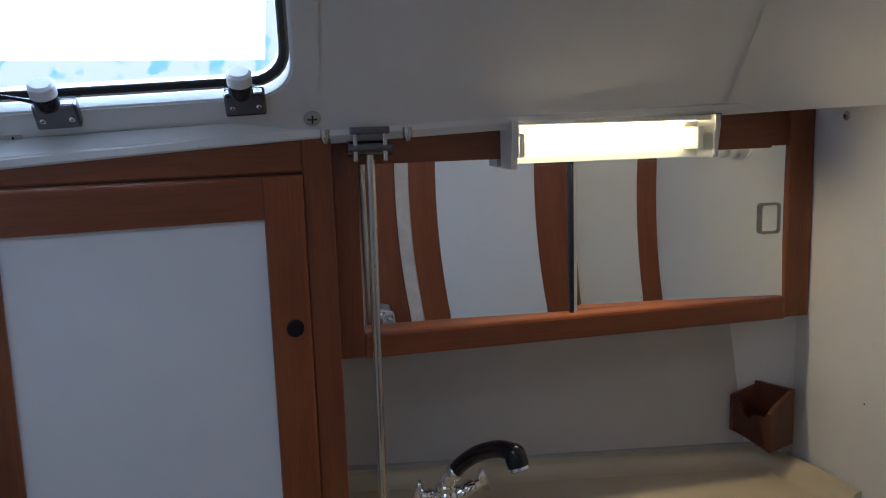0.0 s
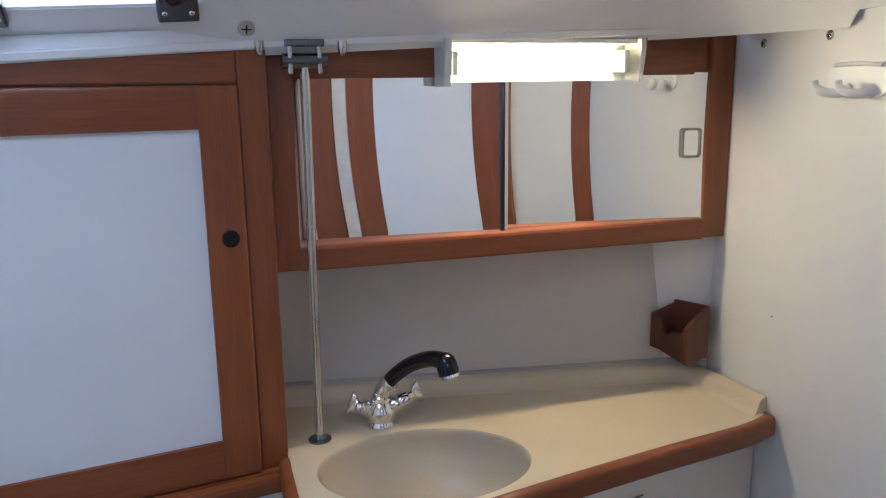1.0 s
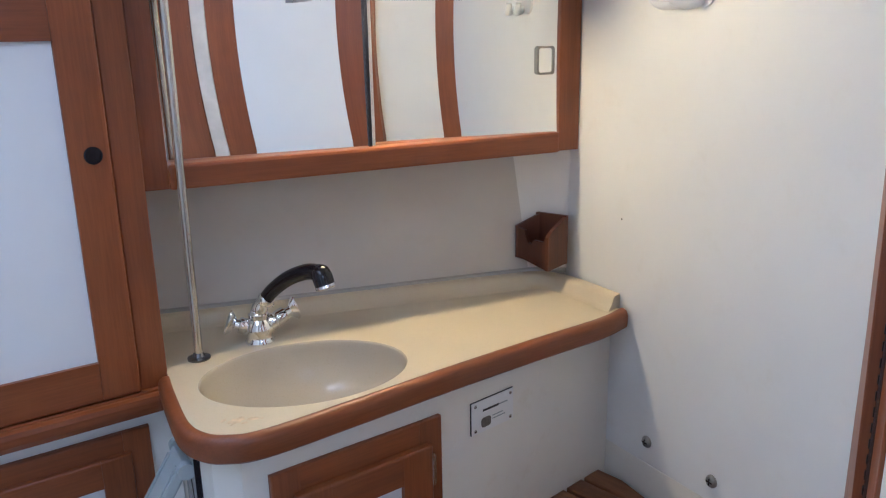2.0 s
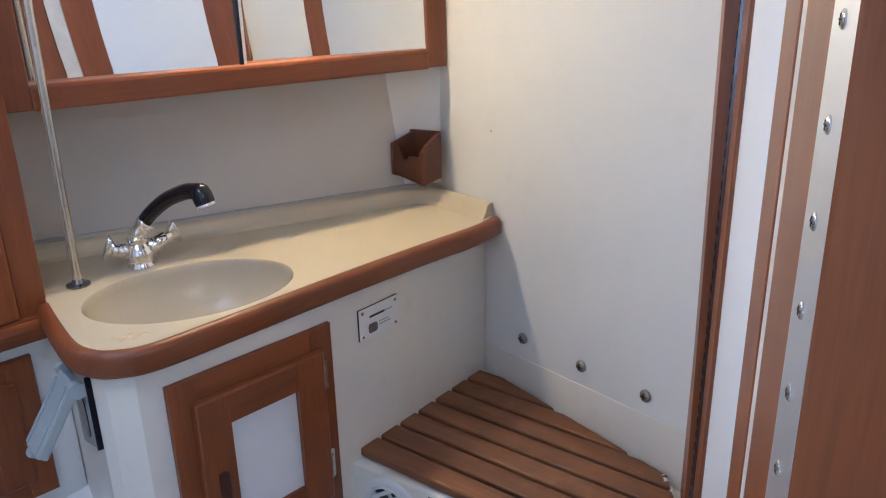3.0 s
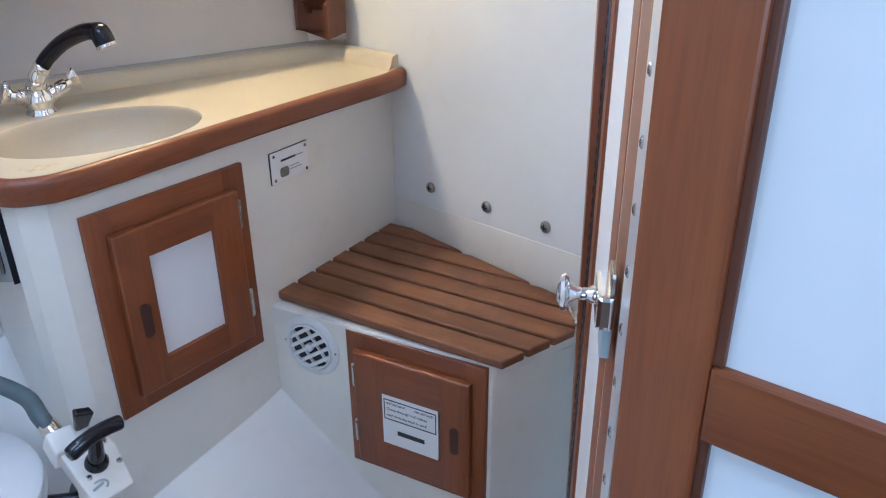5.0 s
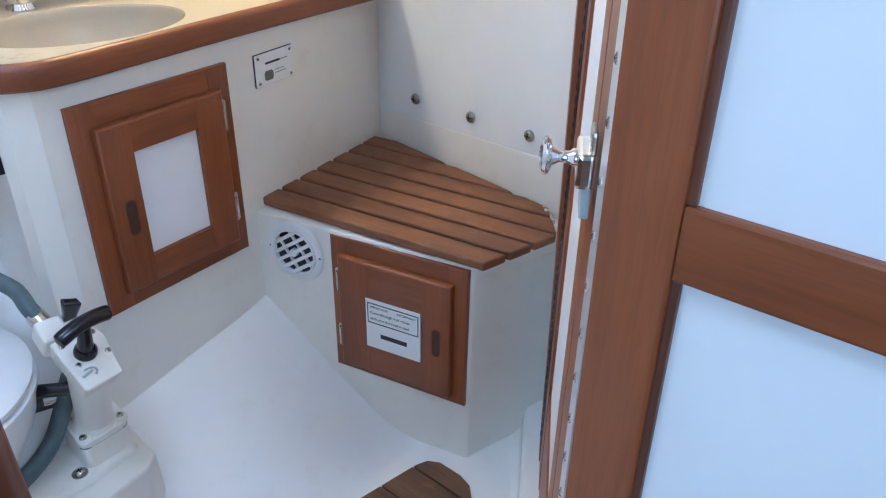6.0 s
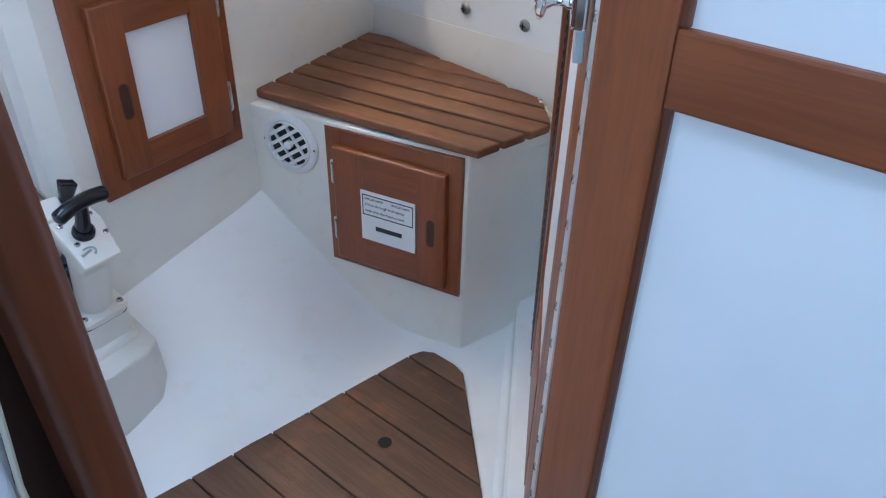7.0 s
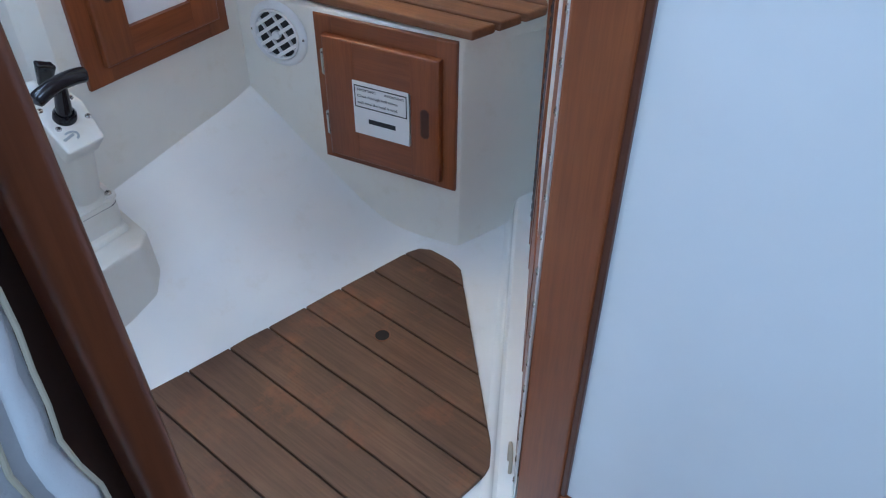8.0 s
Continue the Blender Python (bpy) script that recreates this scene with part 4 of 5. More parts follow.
def finger_slot(parent, m, x, z, y, h=0.062, w=0.017):
    rim = part("finger_slot", ring_slab(rounded(w + 0.004, h + 0.004, (w + 0.004) / 2, 6, x, z), rounded(w, h, w / 2, 6, x, z), m, y - 0.001, y + 0.0006), m_dark, parent, "oval finger slot", True)
    # flat inlay, coloured as the shade inside the slot
    part("recess", slab(rounded(w, h, w / 2, 6, x, z), m, y - 0.001, y + 0.0003), m_slot, rim)


finger_slot(vd, mF, 0.0675, 0.585, 0.024)
for hz in (0.70, 0.515):
    hg = part("hinge", slab(rounded(0.014, 0.062, 0.006, 4, 0.288, hz), mF, 0.0085, 0.016), m_steel, vd, "small stainless hinge", True)
    part("knuckle", tube([mF @ Vector((0.284, 0.020, hz - 0.022)), mF @ Vector((0.284, 0.020, hz + 0.022))], 0.004, n=10), m_steel, hg, "", True)

# maker's plate
pl = thing("name_plate", (0.79, 1.07, 0.72), "small white plate with grey emblem and unreadable lines", "plate")
mP = plane_frame((0.7396, 1.0491, 0), (0.101, 0.0255, 0), (0, -1, 0))
part("plate", box((0.0, 0.0, 0.722), (0.104, 0.003, 0.784), 0.001, m=mP), m_paper, pl)
# the plate's shadow edge, as a thin black sheet behind it
part("plate_edge", box((-0.0008, -0.002, 0.7212), (0.1044, 0.0010, 0.7844), m=mP), m_ink, pl)
part("emblem", slab(rounded(0.024, 0.019, 0.006, 4, 0.034, 0.740), mP, 0.003, 0.0036), m_emblem, pl, "grey emblem")
part("print_line", box((0.026, 0.003, 0.762), (0.066, 0.0036, 0.766), m=mP), m_ink, pl, "dark unreadable print")
part("print_line", box((0.066, 0.003, 0.7628), (0.088, 0.0036, 0.765), m=mP), m_grey, pl, "grey unreadable print")
for k in range(2):
    part("print_line", box((0.050, 0.003, 0.740 + k * 0.006), (0.082 - 0.006 * k, 0.0036, 0.7418 + k * 0.006), m=mP), m_grey, pl, "grey unreadable print")
for a in (0.008, 0.096):
    for z in (0.729, 0.777):
        screw(pl, mP @ Vector((a, 0.003, z)), mP.to_3x3() @ Vector((0, 1, 0)), 0.0034, m_steel)

# paper holder on the side of the base
ph = thing("paper_holder", (0.272, 1.10, 0.66), "grey plastic paper holder with its arm hinged out", "paper holder")
SIDE = Matrix(((0, 1, 0, 0), (1, 0, 0, 0), (0, 0, 1, 0), (0, 0, 0, 1)))
part("plate", slab([(1.026, 0.700), (1.140, 0.655), (1.146, 0.668), (1.146, 0.806), (1.138, 0.814), (1.030, 0.822), (1.026, 0.815)], SIDE, 0.2635, 0.2715), m_grey, ph)
# black strip in place of the shadow along the plate's near edge
part("plate_rim", slab([(1.0240, 0.697), (1.0256, 0.6955), (1.0256, 0.820), (1.0240, 0.822)], SIDE, 0.2630, 0.2735), m_black, ph, "shadow along the plate edge, as a black strip")
part("recess", slab(rounded(0.050, 0.074, 0.022, 5, 1.086, 0.730), SIDE, 0.2620, 0.2640), m_black, ph, "dark recess")
for ky in (1.044, 1.128):
    part("hinge_lug", lathe([(0, -0.007), (0.013, -0.007), (0.013, 0.007), (0, 0.007)], facing((0.254, ky, 0.796), (0, 1, 0)), n=20), m_grey, ph, "", True)
arm = Matrix.Translation((0.252, 1.086, 0.796)) @ Matrix.Rotation(radians(34), 4, "Y") @ Matrix.Rotation(radians(-6), 4, "X")
flap = part("arm", box((-0.009, -0.034, -0.118), (0.009, 0.034, 0.006), 0.004, m=arm), m_grey, ph, "grey hinged arm")
part("arm_rib", box((-0.012, -0.030, -0.112), (-0.009, -0.022, -0.006), 0.001, m=arm), m_grey, flap)
part("arm_rib", box((-0.012, 0.022, -0.112), (-0.009, 0.030, -0.006), 0.001, m=arm), m_grey, flap)
part("arm_tip", box((-0.007, 0.006, -0.130), (0.007, 0.028, -0.116), 0.004, m=arm), m_grey, flap)

# ---- shower seat box ----
seat = thing("seat_box", (0.9, 0.85, 0.0), "white moulded seat box beside the bulkhead", "bench")
SP = [(0.690, 1.080), (0.700, 1.052), (0.874, 0.594), (0.882, 0.588), (1.06, 0.562), (BX - 0.001, 0.550), (BX - 0.001, 1.17), (0.80, 1.10)]
part("top", prism(SP, 0.440, 0.473, 0.006, seg=3), m_cream, seat, smooth=True)
part("front_panel", prism([(0.690, 1.080), (0.700, 1.052), (0.8735, 0.5955), (0.8785, 0.5905), (0.884, 0.600), (0.710, 1.056), (0.700, 1.082)], -0.01, 0.446), m_cream, seat, smooth=True)
part("side_panel", prism([(0.8785, 0.5905), (0.884, 0.5885), (1.06, 0.5625), (BX - 0.002, 0.5505), (BX - 0.002, 0.560), (0.884, 0.600)], -0.01, 0.446), m_cream, seat, smooth=True)
n_in = Vector((-SLAT.y, SLAT.x, 0))
grating = thing("seat_grating", (0.9, 0.85, 0.465), "slatted teak seat grating on the white box", "grating")
P0 = Vector((0.722, 1.051, 0)) + n_in * 0.003


def clip(poly, p, n):
    """The part of a plan polygon on the side of p to which n points."""
    out = []
    for i in range(len(poly)):
        a, b = Vector(poly[i]), Vector(poly[(i + 1) % len(poly)])
        da, db = (a - p).dot(n), (b - p).dot(n)
        if da >= 0:
            out.append(tuple(a))
        if da * db < 0:
            out.append(tuple(a + (b - a) * (da / (da - db))))
    return out


PITCH, WIDTH = 0.0578, 0.0490
EDGES = [(Vector((0.716, 1.048)), Vector((0.258, -0.966))), (Vector((BX - 0.009, 0.9)), Vector((-1.0, 0.0))),
         (Vector((0.864, 0.563)), Vector((0.113, 0.994))), (Vector((1.054, 0.545)), Vector((-0.75, 0.66)))]
for i in range(7):
    q = [P0 + SLAT * a + n_in * b for a, b in ((-0.1, i * PITCH), (0.8, i * PITCH), (0.8, i * PITCH + WIDTH), (-0.1, i * PITCH + WIDTH))]
    q = [(v.x, v.y) for v in q]
    for p, n in EDGES:
        q = clip(q, p, n)
    if len(q) > 2:
        part("slat", prism(q, 0.4775, 0.496, 0.0045, seg=3), m_slat, grating, smooth=True)
for a in (0.08, 0.25, 0.40):
    q = [P0 + SLAT * (a + da) + n_in * ob for da, ob in ((0, 0.02), (0.03, 0.02), (0.03, 0.30 - 0.25 * a), (0, 0.30 - 0.25 * a))]
    part("bearer", prism([(v.x, v.y) for v in q], 0.4725, 0.479), m_slat, grating)
bead = thing("sealant_bead", (1.10, 0.60, 0.473), "lumpy cream sealant in the seat corner by the door post", "sealant")
rs = random.Random(8)
part("bead", tube(smooth_path([(1.085 + 0.006 * i + 0.003 * rs.random(), 0.566 + 0.012 * i, 0.474 + 0.004 * i) for i in range(5)] + [(1.120, 0.632, 0.492)], 5), lambda u: 0.0055 + 0.002 * math.sin(u * 31) + 0.001 * math.sin(u * 77), n=10), m_cream, bead, smooth=True)

mX = plane_frame((0.876, 0.590, 0), -BOXF, (-1, -0.3, 0))


bd = thing("seat_locker_door", (0.82, 0.73, 0.146), "teak framed locker door with notice under the seat", "door")
framed(bd, mX, 0.006, 0.308, 0.146, 0.466, 0.040, -0.004, 0.010, (m_wb, m_wz), "face", 0.004)
for x0, x1, sides in ((0.034, 0.094, "lbt"), (0.216, 0.285, "rbt")):
    part("door_stile", member((x0, 0.006, 0.166), (x1, 0.024, 0.430), 0.006, mX, sides), m_wz, bd, smooth=True)
part("door_rail", member((0.0943, 0.006, 0.166), (0.2157, 0.0236, 0.235), 0.006, mX, "b"), m_wb, bd, smooth=True)
part("door_rail", member((0.0943, 0.006, 0.350), (0.2157, 0.0236, 0.430), 0.006, mX, "t"), m_wb, bd, smooth=True)
card = part("notice", box((0.098, 0.004, 0.235), (0.221, 0.0245, 0.352), m=mX), m_paper, bd, "white printed notice card")
YF = 0.0246


def ink_box(x0, x1, z0, z1):
    return box((x0, YF - 0.0005, z0), (x1, YF + 0.0005, z1), m=mX)


for x0, x1, z0, z1 in ((0.102, 0.217, 0.3415, 0.3435), (0.102, 0.217, 0.2955, 0.2975), (0.102, 0.1037, 0.2955, 0.3435), (0.2153, 0.217, 0.2955, 0.3435)):
    part("border", ink_box(x0, x1, z0, z1), m_ink, card)
part("dark_bar", ink_box(0.128, 0.188, 0.263, 0.273), m_ink, card, "dark unreadable bar")


def lettering(text, x, z, size, parent, m):
    cu = bpy.data.curves.new("lettering", "FONT")
    cu.body, cu.size, cu.extrude = text, size, 0.0002
    cu.resolution_u = 2
    tmp = bpy.data.objects.new("lettering", cu)
    scene.collection.objects.link(tmp)
    me = bpy.data.meshes.new_from_object(tmp.evaluated_get(bpy.context.evaluated_depsgraph_get()))
    bpy.data.objects.remove(tmp)
    flip = Matrix(((-1, 0, 0, x), (0, 0, 1, YF + 0.0004), (0, 1, 0, z), (0, 0, 0, 1)))
    me.transform(m @ flip)
    me.materials.clear()
    me.materials.append(m_ink)
    ob = new("lettering", me)
    ob.parent = parent
    return ob


lettering("IMPORTANT!", 0.2110, 0.3320, 0.0072, card, mX)
lettering("IMPORTANT!", 0.1500, 0.3320, 0.0072, card, mX)
lettering("Close through hull valves", 0.2110, 0.3185, 0.0088, card, mX)
lettering("each time the head is used.", 0.2110, 0.3045, 0.0082, card, mX)
finger_slot(bd, mX, 0.064, 0.294, 0.024, 0.060, 0.015)
for hz in (0.37, 0.235):
    hg = part("hinge", slab(rounded(0.013, 0.056, 0.006, 4, 0.288, hz), mX, 0.0085, 0.016), m_steel, bd, "small stainless hinge", True)
    part("knuckle", tube([mX @ Vector((0.286, 0.020, hz - 0.022)), mX @ Vector((0.286, 0.020, hz + 0.022))], 0.004, n=10), m_steel, hg, "", True)

vent = thing("air_vent", (0.737, 0.957, 0.40), "round white louvred air vent on the seat box", "vent")
vo = Vector((0.737, 0.957, 0.404)) + Vector((mX.to_3x3() @ Vector((0, 1, 0)))) * 0.001
mV = facing(vo, mX.to_3x3() @ Vector((0, 1, 0))) @ Matrix.Diagonal((1.02, 1.02, 1.0, 1.0))
part("flange", lathe([(0.050, 0.004), (0.052, 0.007), (0.058, 0.006), (0.064, 0.003), (0.066, 0), (0.050, 0), (0.050, 0.004)], mV, n=40, caps=False), m_white, vent, smooth=True)
part("rim", lathe([(0.0505, 0.001), (0.0505, 0.009), (0.048, 0.011), (0.0465, 0.009), (0.0465, 0.001), (0.0505, 0.001)], mV, n=36, caps=False), m_white, vent, smooth=True)
part("dark_throat", lathe([(0, 0.0012), (0.047, 0.0012), (0.047, 0.0004)], mV, n=32), m_seal, vent, "dark throat")
mV2 = mV @ Matrix.Rotation(radians(35), 4, "Z")
for k in range(-2, 3):
    h = math.sqrt(0.0468 ** 2 - (k * 0.0175) ** 2)
    part("louvre", box((-h, k * 0.0175 - 0.0034, 0.002), (h, k * 0.0175 + 0.0034, 0.009), m=mV2), m_white, vent)
for k in (-1, 1):
    part("cross_bar", box((k * 0.017 - 0.0018, -0.043, 0.0015), (k * 0.017 + 0.0018, 0.043, 0.007), m=mV2), m_white, vent)
part("hub", lathe([(0.0085, 0.002), (0.0085, 0.011), (0.006, 0.0125), (0, 0.0125)], mV, n=18), m_white, vent, smooth=True)
for a in (0, 180):
    screw(vent, mV @ Vector((0.0, 0, 0)) + (mX.to_3x3() @ Vector((math.cos(radians(a)) * 0.060, 0.0045, 0))), mX.to_3x3() @ Vector((0, 1, 0)), 0.0032, m_steel)

# ---- teak sole grating ----
sole = thing("sole_grating", (0.5, 0.45, 0.0), "weathered teak floor grating set in the shower pan", "grating")
GP = [(0.07, 0.690), (0.20, 0.681), (0.40, 0.669), (0.60, 0.656), (0.78, 0.644), (0.806, 0.636), (0.822, 0.615), (0.828, 0.560), (0.822, 0.528), (0.537, 0.176), (0.522, 0.164), (0.500, 0.160), (0.07, 0.150)]


SN = Vector((-SOLE.y, SOLE.x))
g0 = Vector((0.691, 0.644))
for k in range(-9, 2):
    a, b = g0 + SN * (k * 0.0815 + 0.0015), g0 + SN * ((k + 1) * 0.0815 - 0.0015)
    q = clip(clip(GP, a, SN), b, -SN)
    if len(q) > 2:
        part("plank", prism(q, -0.012, 0.006, 0.0015, seg=1), m_sole, sole)
part("seam_backing", prism(GP, -0.013, -0.0005), m_hole, sole, "dark seams")
# flat disc coloured as the hole's shade; the planks are not cut
gh = part("finger_hole", lathe([(0, 0.0068), (0.0125, 0.0068), (0.0135, 0.0062)], facing((0.583, 0.499, 0), (0, 0, 1)), n=24), m_hole, sole, "flat dark disc for the shade in the lifting hole")

# paler ring stands for the lit inner wall of the hole
part("hole_rim", lathe([(0.0130, 0.0060), (0.0140, 0.0072), (0.0155, 0.0068), (0.0160, 0.0060)], facing((0.583, 0.499, 0), (0, 0, 1)), n=24, caps=False), m_slat, gh, "paler ring for the lit wall of the hole", True)

# ---- folding door beside the doorway ----
A0, F0 = Vector((1.146, 0.606, 0)), Vector((0.470, 0.077, 0))
LD = (F0 - A0).normalized()
LEN = (F0 - A0).length
mD = plane_frame(A0, LD, (-1, 1, 0))
HIN = 0.27
ret = thing("door_post", (1.05, 0.55, 0.0), "varnished teak door post with narrow white infill", "door post")
part("corner_trim", box((0.0, -0.02, 0.05), (0.055, 0.004, 1.84), 0.003, m=mD), m_wz, ret)
part("infill", box((0.055, -0.02, 0.05), (0.20, 0.0, 1.84), m=mD), m_wall, ret, "white infill")
bm = box((0.20, -0.02, -0.01), (HIN - 0.004, 0.021, 1.84), 0.003)
for v in bm.verts:
    if v.co.y > 0 and v.co.z < 0.5:
        v.co.y = 0.003
    elif v.co.y > 0:
        v.co.y += 0.009
bmesh.ops.transform(bm, matrix=mD, verts=bm.verts)
part("jamb", bm, m_wz, ret)
leaf = thing("folding_door", (0.85, 0.38, 0.06), "teak framed folding door leaf with white panel, standing open", "door")
part("piano_hinge", box((HIN - 0.0035, -0.004, 0.12), (HIN + 0.001, 0.0055, 1.80), m=mD), m_gun, leaf, "long steel piano hinge")
for k in range(84):
    z = 0.13 + k * 0.02
    part("knuckle_gap", box((HIN - 0.0030, 0.0, z), (HIN + 0.0005, 0.0068, z + 0.011), m=mD), m_hole, leaf)
W = LEN - HIN
part("hinge_stile", box((HIN + 0.002, -0.022, 0.058), (HIN + 0.075, 0.002, 1.82), 0.002, m=mD), m_wz, leaf)
part("panel", box((HIN + 0.075, -0.016, 0.058), (HIN + 0.34, -0.003, 1.82), m=mD), m_panel, leaf, "white panel")
part("lock_stile", box((HIN + 0.34, -0.022, 0.058), (HIN + 0.415, -0.001, 1.82), 0.002, m=mD), m_wz, leaf)
part("edge_bead", box((HIN + 0.4165, -0.022, 0.058), (HIN + 0.455, -0.002, 1.82), 0.002, m=mD), m_pale, leaf, "pale timber bead")
part("edge_stile", box((HIN + 0.456, -0.022, 0.058), (W + HIN - 0.042, 0.001, 1.82), 0.002, m=mD), m_wz, leaf)
strip = part("fold_hinge", box((W + HIN - 0.041, -0.001, 0.058), (W + HIN + 0.020, 0.0015, 1.82), 0.0005, m=mD), m_satin, leaf, "bright stainless fold hinge strip")
for k in range(34):
    z = 1.751 - k * 0.0501
    screw(strip, mD @ Vector((W + HIN - 0.010, 0.0015, z)), mD.to_3x3() @ Vector((0, 1, 0)), 0.0050, m_steel)
for z0, z1 in ((0.058, 0.30), (1.74, 1.82)):
    part("leaf_rail", box((HIN + 0.076, -0.020, z0), (HIN + 0.339, 0.0005, z1), 0.001, m=mD), m_wz, leaf)
lk = part("rim_lock", box((HIN + 0.490, 0.005, 0.922), (HIN + 0.540, 0.020, 0.954), 0.004, m=mD), m_chrome, leaf, "chrome rim lock")
part("latch_plate", box((HIN + 0.496, 0.005, 0.890), (HIN + 0.532, 0.014, 0.921), 0.002, m=mD), m_grey, lk, "grey latch plate")
part("back_plate", box((HIN + 0.502, 0.004, 0.948), (HIN + 0.532, 0.010, 0.972), 0.004, m=mD), m_steel, lk)
kc = mD @ Vector((HIN + 0.506, 0.020, 0.938))
kn = mD.to_3x3() @ Vector((0, 1, 0))
part("knob_stem", lathe([(0.008, -0.002), (0.008, 0.003), (0.0055, 0.006), (0.0055, 0.015), (0.009, 0.021), (0.009, 0.024)], facing(kc, kn), n=22), m_chrome, lk, "", True)
part("knob", lathe([(0, 0.021), (0.008, 0.021), (0.0135, 0.0235), (0.0150, 0.0265), (0.0135, 0.0295), (0.0085, 0.031), (0.0070, 0.0325), (0, 0.033)], facing(kc, kn), n=28, sx=0.75, sy=1.25), m_chrome, lk, "oval chrome knob", True)

L2D = Vector((0.15, -0.99, 0)).normalized()
S0 = Vector((0.4500, 0.060, 0))
m2 = plane_frame(S0, L2D, (-1, 0, 0))
leaf2 = thing("folding_door", (0.5, -0.2, 0.06), "wide teak door leaf with two pale panels, folded out", "door")
part("stile", box((0.0, -0.024, 0.09), (0.062, 0.0, 1.82), 0.003, m=m2), m_wz, leaf2)
part("stile", box((0.50, -0.024, 0.09), (0.562, 0.0, 1.82), 0.003, m=m2), m_wz, leaf2)
for z0, z1 in ((0.09, 0.17), (0.906, 0.968), (1.74, 1.82)):
    part("rail", box((0.062, -0.024, z0), (0.50, -0.001, z1), 0.003, m=m2), wood("teak_leaf", L2D, *TEAK), leaf2)
for z0, z1 in ((0.165, 0.910), (0.964, 1.745)):
    part("panel", box((0.060, -0.020, z0), (0.502, -0.009, z1), m=m2), m_panel, leaf2, "pale white panel")
for z0, z1 in ((0.17, 0.906), (0.968, 1.74)):
    part("bead", box((0.0605, -0.022, z0), (0.0695, -0.0035, z1), 0.002, m=m2), m_dark, leaf2)
lean2 = Matrix.Identity(4)
lean2[0][2], lean2[0][3] = -0.0098, 0.0098 * 0.25
for ob in leaf2.children:
    ob.data.transform(lean2)
bk = thing("floor_catch", (0.50, 0.10, 0.05), "small brass floor catch by the door foot", "catch")
part("plate", tube(smooth_path([(0.520, 0.130, 0.052), (0.520, 0.130, 0.095), (0.512, 0.122, 0.105), (0.504, 0.114, 0.095), (0.504, 0.114, 0.052)], 5), 0.003, n=10), m_pipe, bk, smooth=True)

# ---- door post on the other side, with the lining cloth beside it ----
jb = thing("door_jamb", (-0.01, 0.0, 0.0), "dark varnished teak post on the near side of the doorway", "door post")
bm = box((0.008, 0.006, 0.05), (0.0335, 0.062, 1.84), 0.010, seg=5)
lean = Matrix.Identity(4)
lean[0][2], lean[0][3] = -0.0257, 0.0257 * 0.63
bmesh.ops.transform(bm, matrix=lean, verts=bm.verts)
part("post", bm, m_post, jb, smooth=True)
# sheet behind the gap beside the post, darkened for the shade there
part("rebate", box((-0.060, 0.052, 0.05), (0.010, 0.064, 1.84)), m_rebate, jb, "dark rebate with its deep shade put into the colour")
cl = thing("lining_cloth", (-0.09, -0.05, 0.0), "white quilted vinyl lining with wavy piped edge", "lining")
bm = bmesh.new()
ca, cb = [], []
for i in range(61):
    z = 0.05 + 1.3 * i / 60
    wv = 0.0036 * math.sin(z * 46) + 0.003 * math.sin(z * 19 + 1) + 0.0012 * math.sin(z * 103)
    ca.append(Vector((-0.0215 + 0.8 * wv, -0.030 + 0.2 * wv, z)))
rows = []
for p in ca:
    rows.append([bm.verts.new((p.x - 0.022 * k - 0.0, p.y - (0.006 * math.sin(k * 1.1 + p.z * 9) if k else 0), p.z)) for k in range(9)])
for a, b in zip(rows, rows[1:]):
    for k in range(8):
        bm.faces.new((a[k], a[k + 1], b[k + 1], b[k]))
bmesh.ops.solidify(bm, geom=bm.faces, thickness=0.006)
part("cloth", bm, m_cloth, cl, smooth=True)
part("rolled_edge", tube([p + Vector((-0.0090, 0.001, 0)) for p in ca], lambda u: 0.0072 + 0.0012 * math.sin(u * 61) + 0.0008 * math.sin(u * 143), n=12), m_cloth, cl, "padded vinyl roll", True)
part("piping", tube([p + Vector((0.001, -0.003, 0)) for p in ca], 0.0013, n=8), m_pipe, cl, "tan piping", True)
part("piping", tube([p + Vector((-0.022, -0.006, 0)) for p in ca], 0.0015, n=8), m_pipe, cl, "tan piping", True)

# ---- marine toilet ----
toilet = thing("marine_toilet", (0.10, 0.85, 0.0), "white manual marine toilet with ivory pump and black handle", "toilet")


def hull_block(lo, hi, z0, z1, bev, bm=None):
    bm = bm or bmesh.new()
    a = [bm.verts.new((x, y, z0)) for x, y in lo]
    b = [bm.verts.new((x, y, z1)) for x, y in hi]
    bm.faces.new(a[::-1])
    bm.faces.new(b)
    for i in range(len(a)):
        bm.faces.new((a[i], a[(i + 1) % len(a)], b[(i + 1) % len(a)], b[i]))
    bmesh.ops.bevel(bm, geom=list(bm.edges), offset=bev, segments=3, affect="EDGES", profile=0.6)
    return bm


part("plinth", hull_block([(-0.32, 0.765), (0.230, 0.800), (0.319, 0.824), (0.352, 0.856), (0.350, 1.02), (-0.32, 1.05)], [(-0.30, 0.785), (0.234, 0.808), (0.312, 0.823), (0.341, 0.852), (0.338, 1.00), (-0.30, 1.02)], -0.01, 0.187, 0.007), m_ivory, toilet, "ivory moulded plinth", True)
part("base", hull_block([(0.02, 0.83), (0.165, 0.852), (0.229, 0.853), (0.318, 0.876), (0.325, 0.885), (0.325, 0.985), (0.02, 0.99)], [(0.02, 0.835), (0.165, 0.856), (0.229, 0.858), (0.316, 0.880), (0.322, 0.888), (0.322, 0.980), (0.02, 0.985)], 0.187, 0.199, 0.004), m_ivory, toilet, "", True)
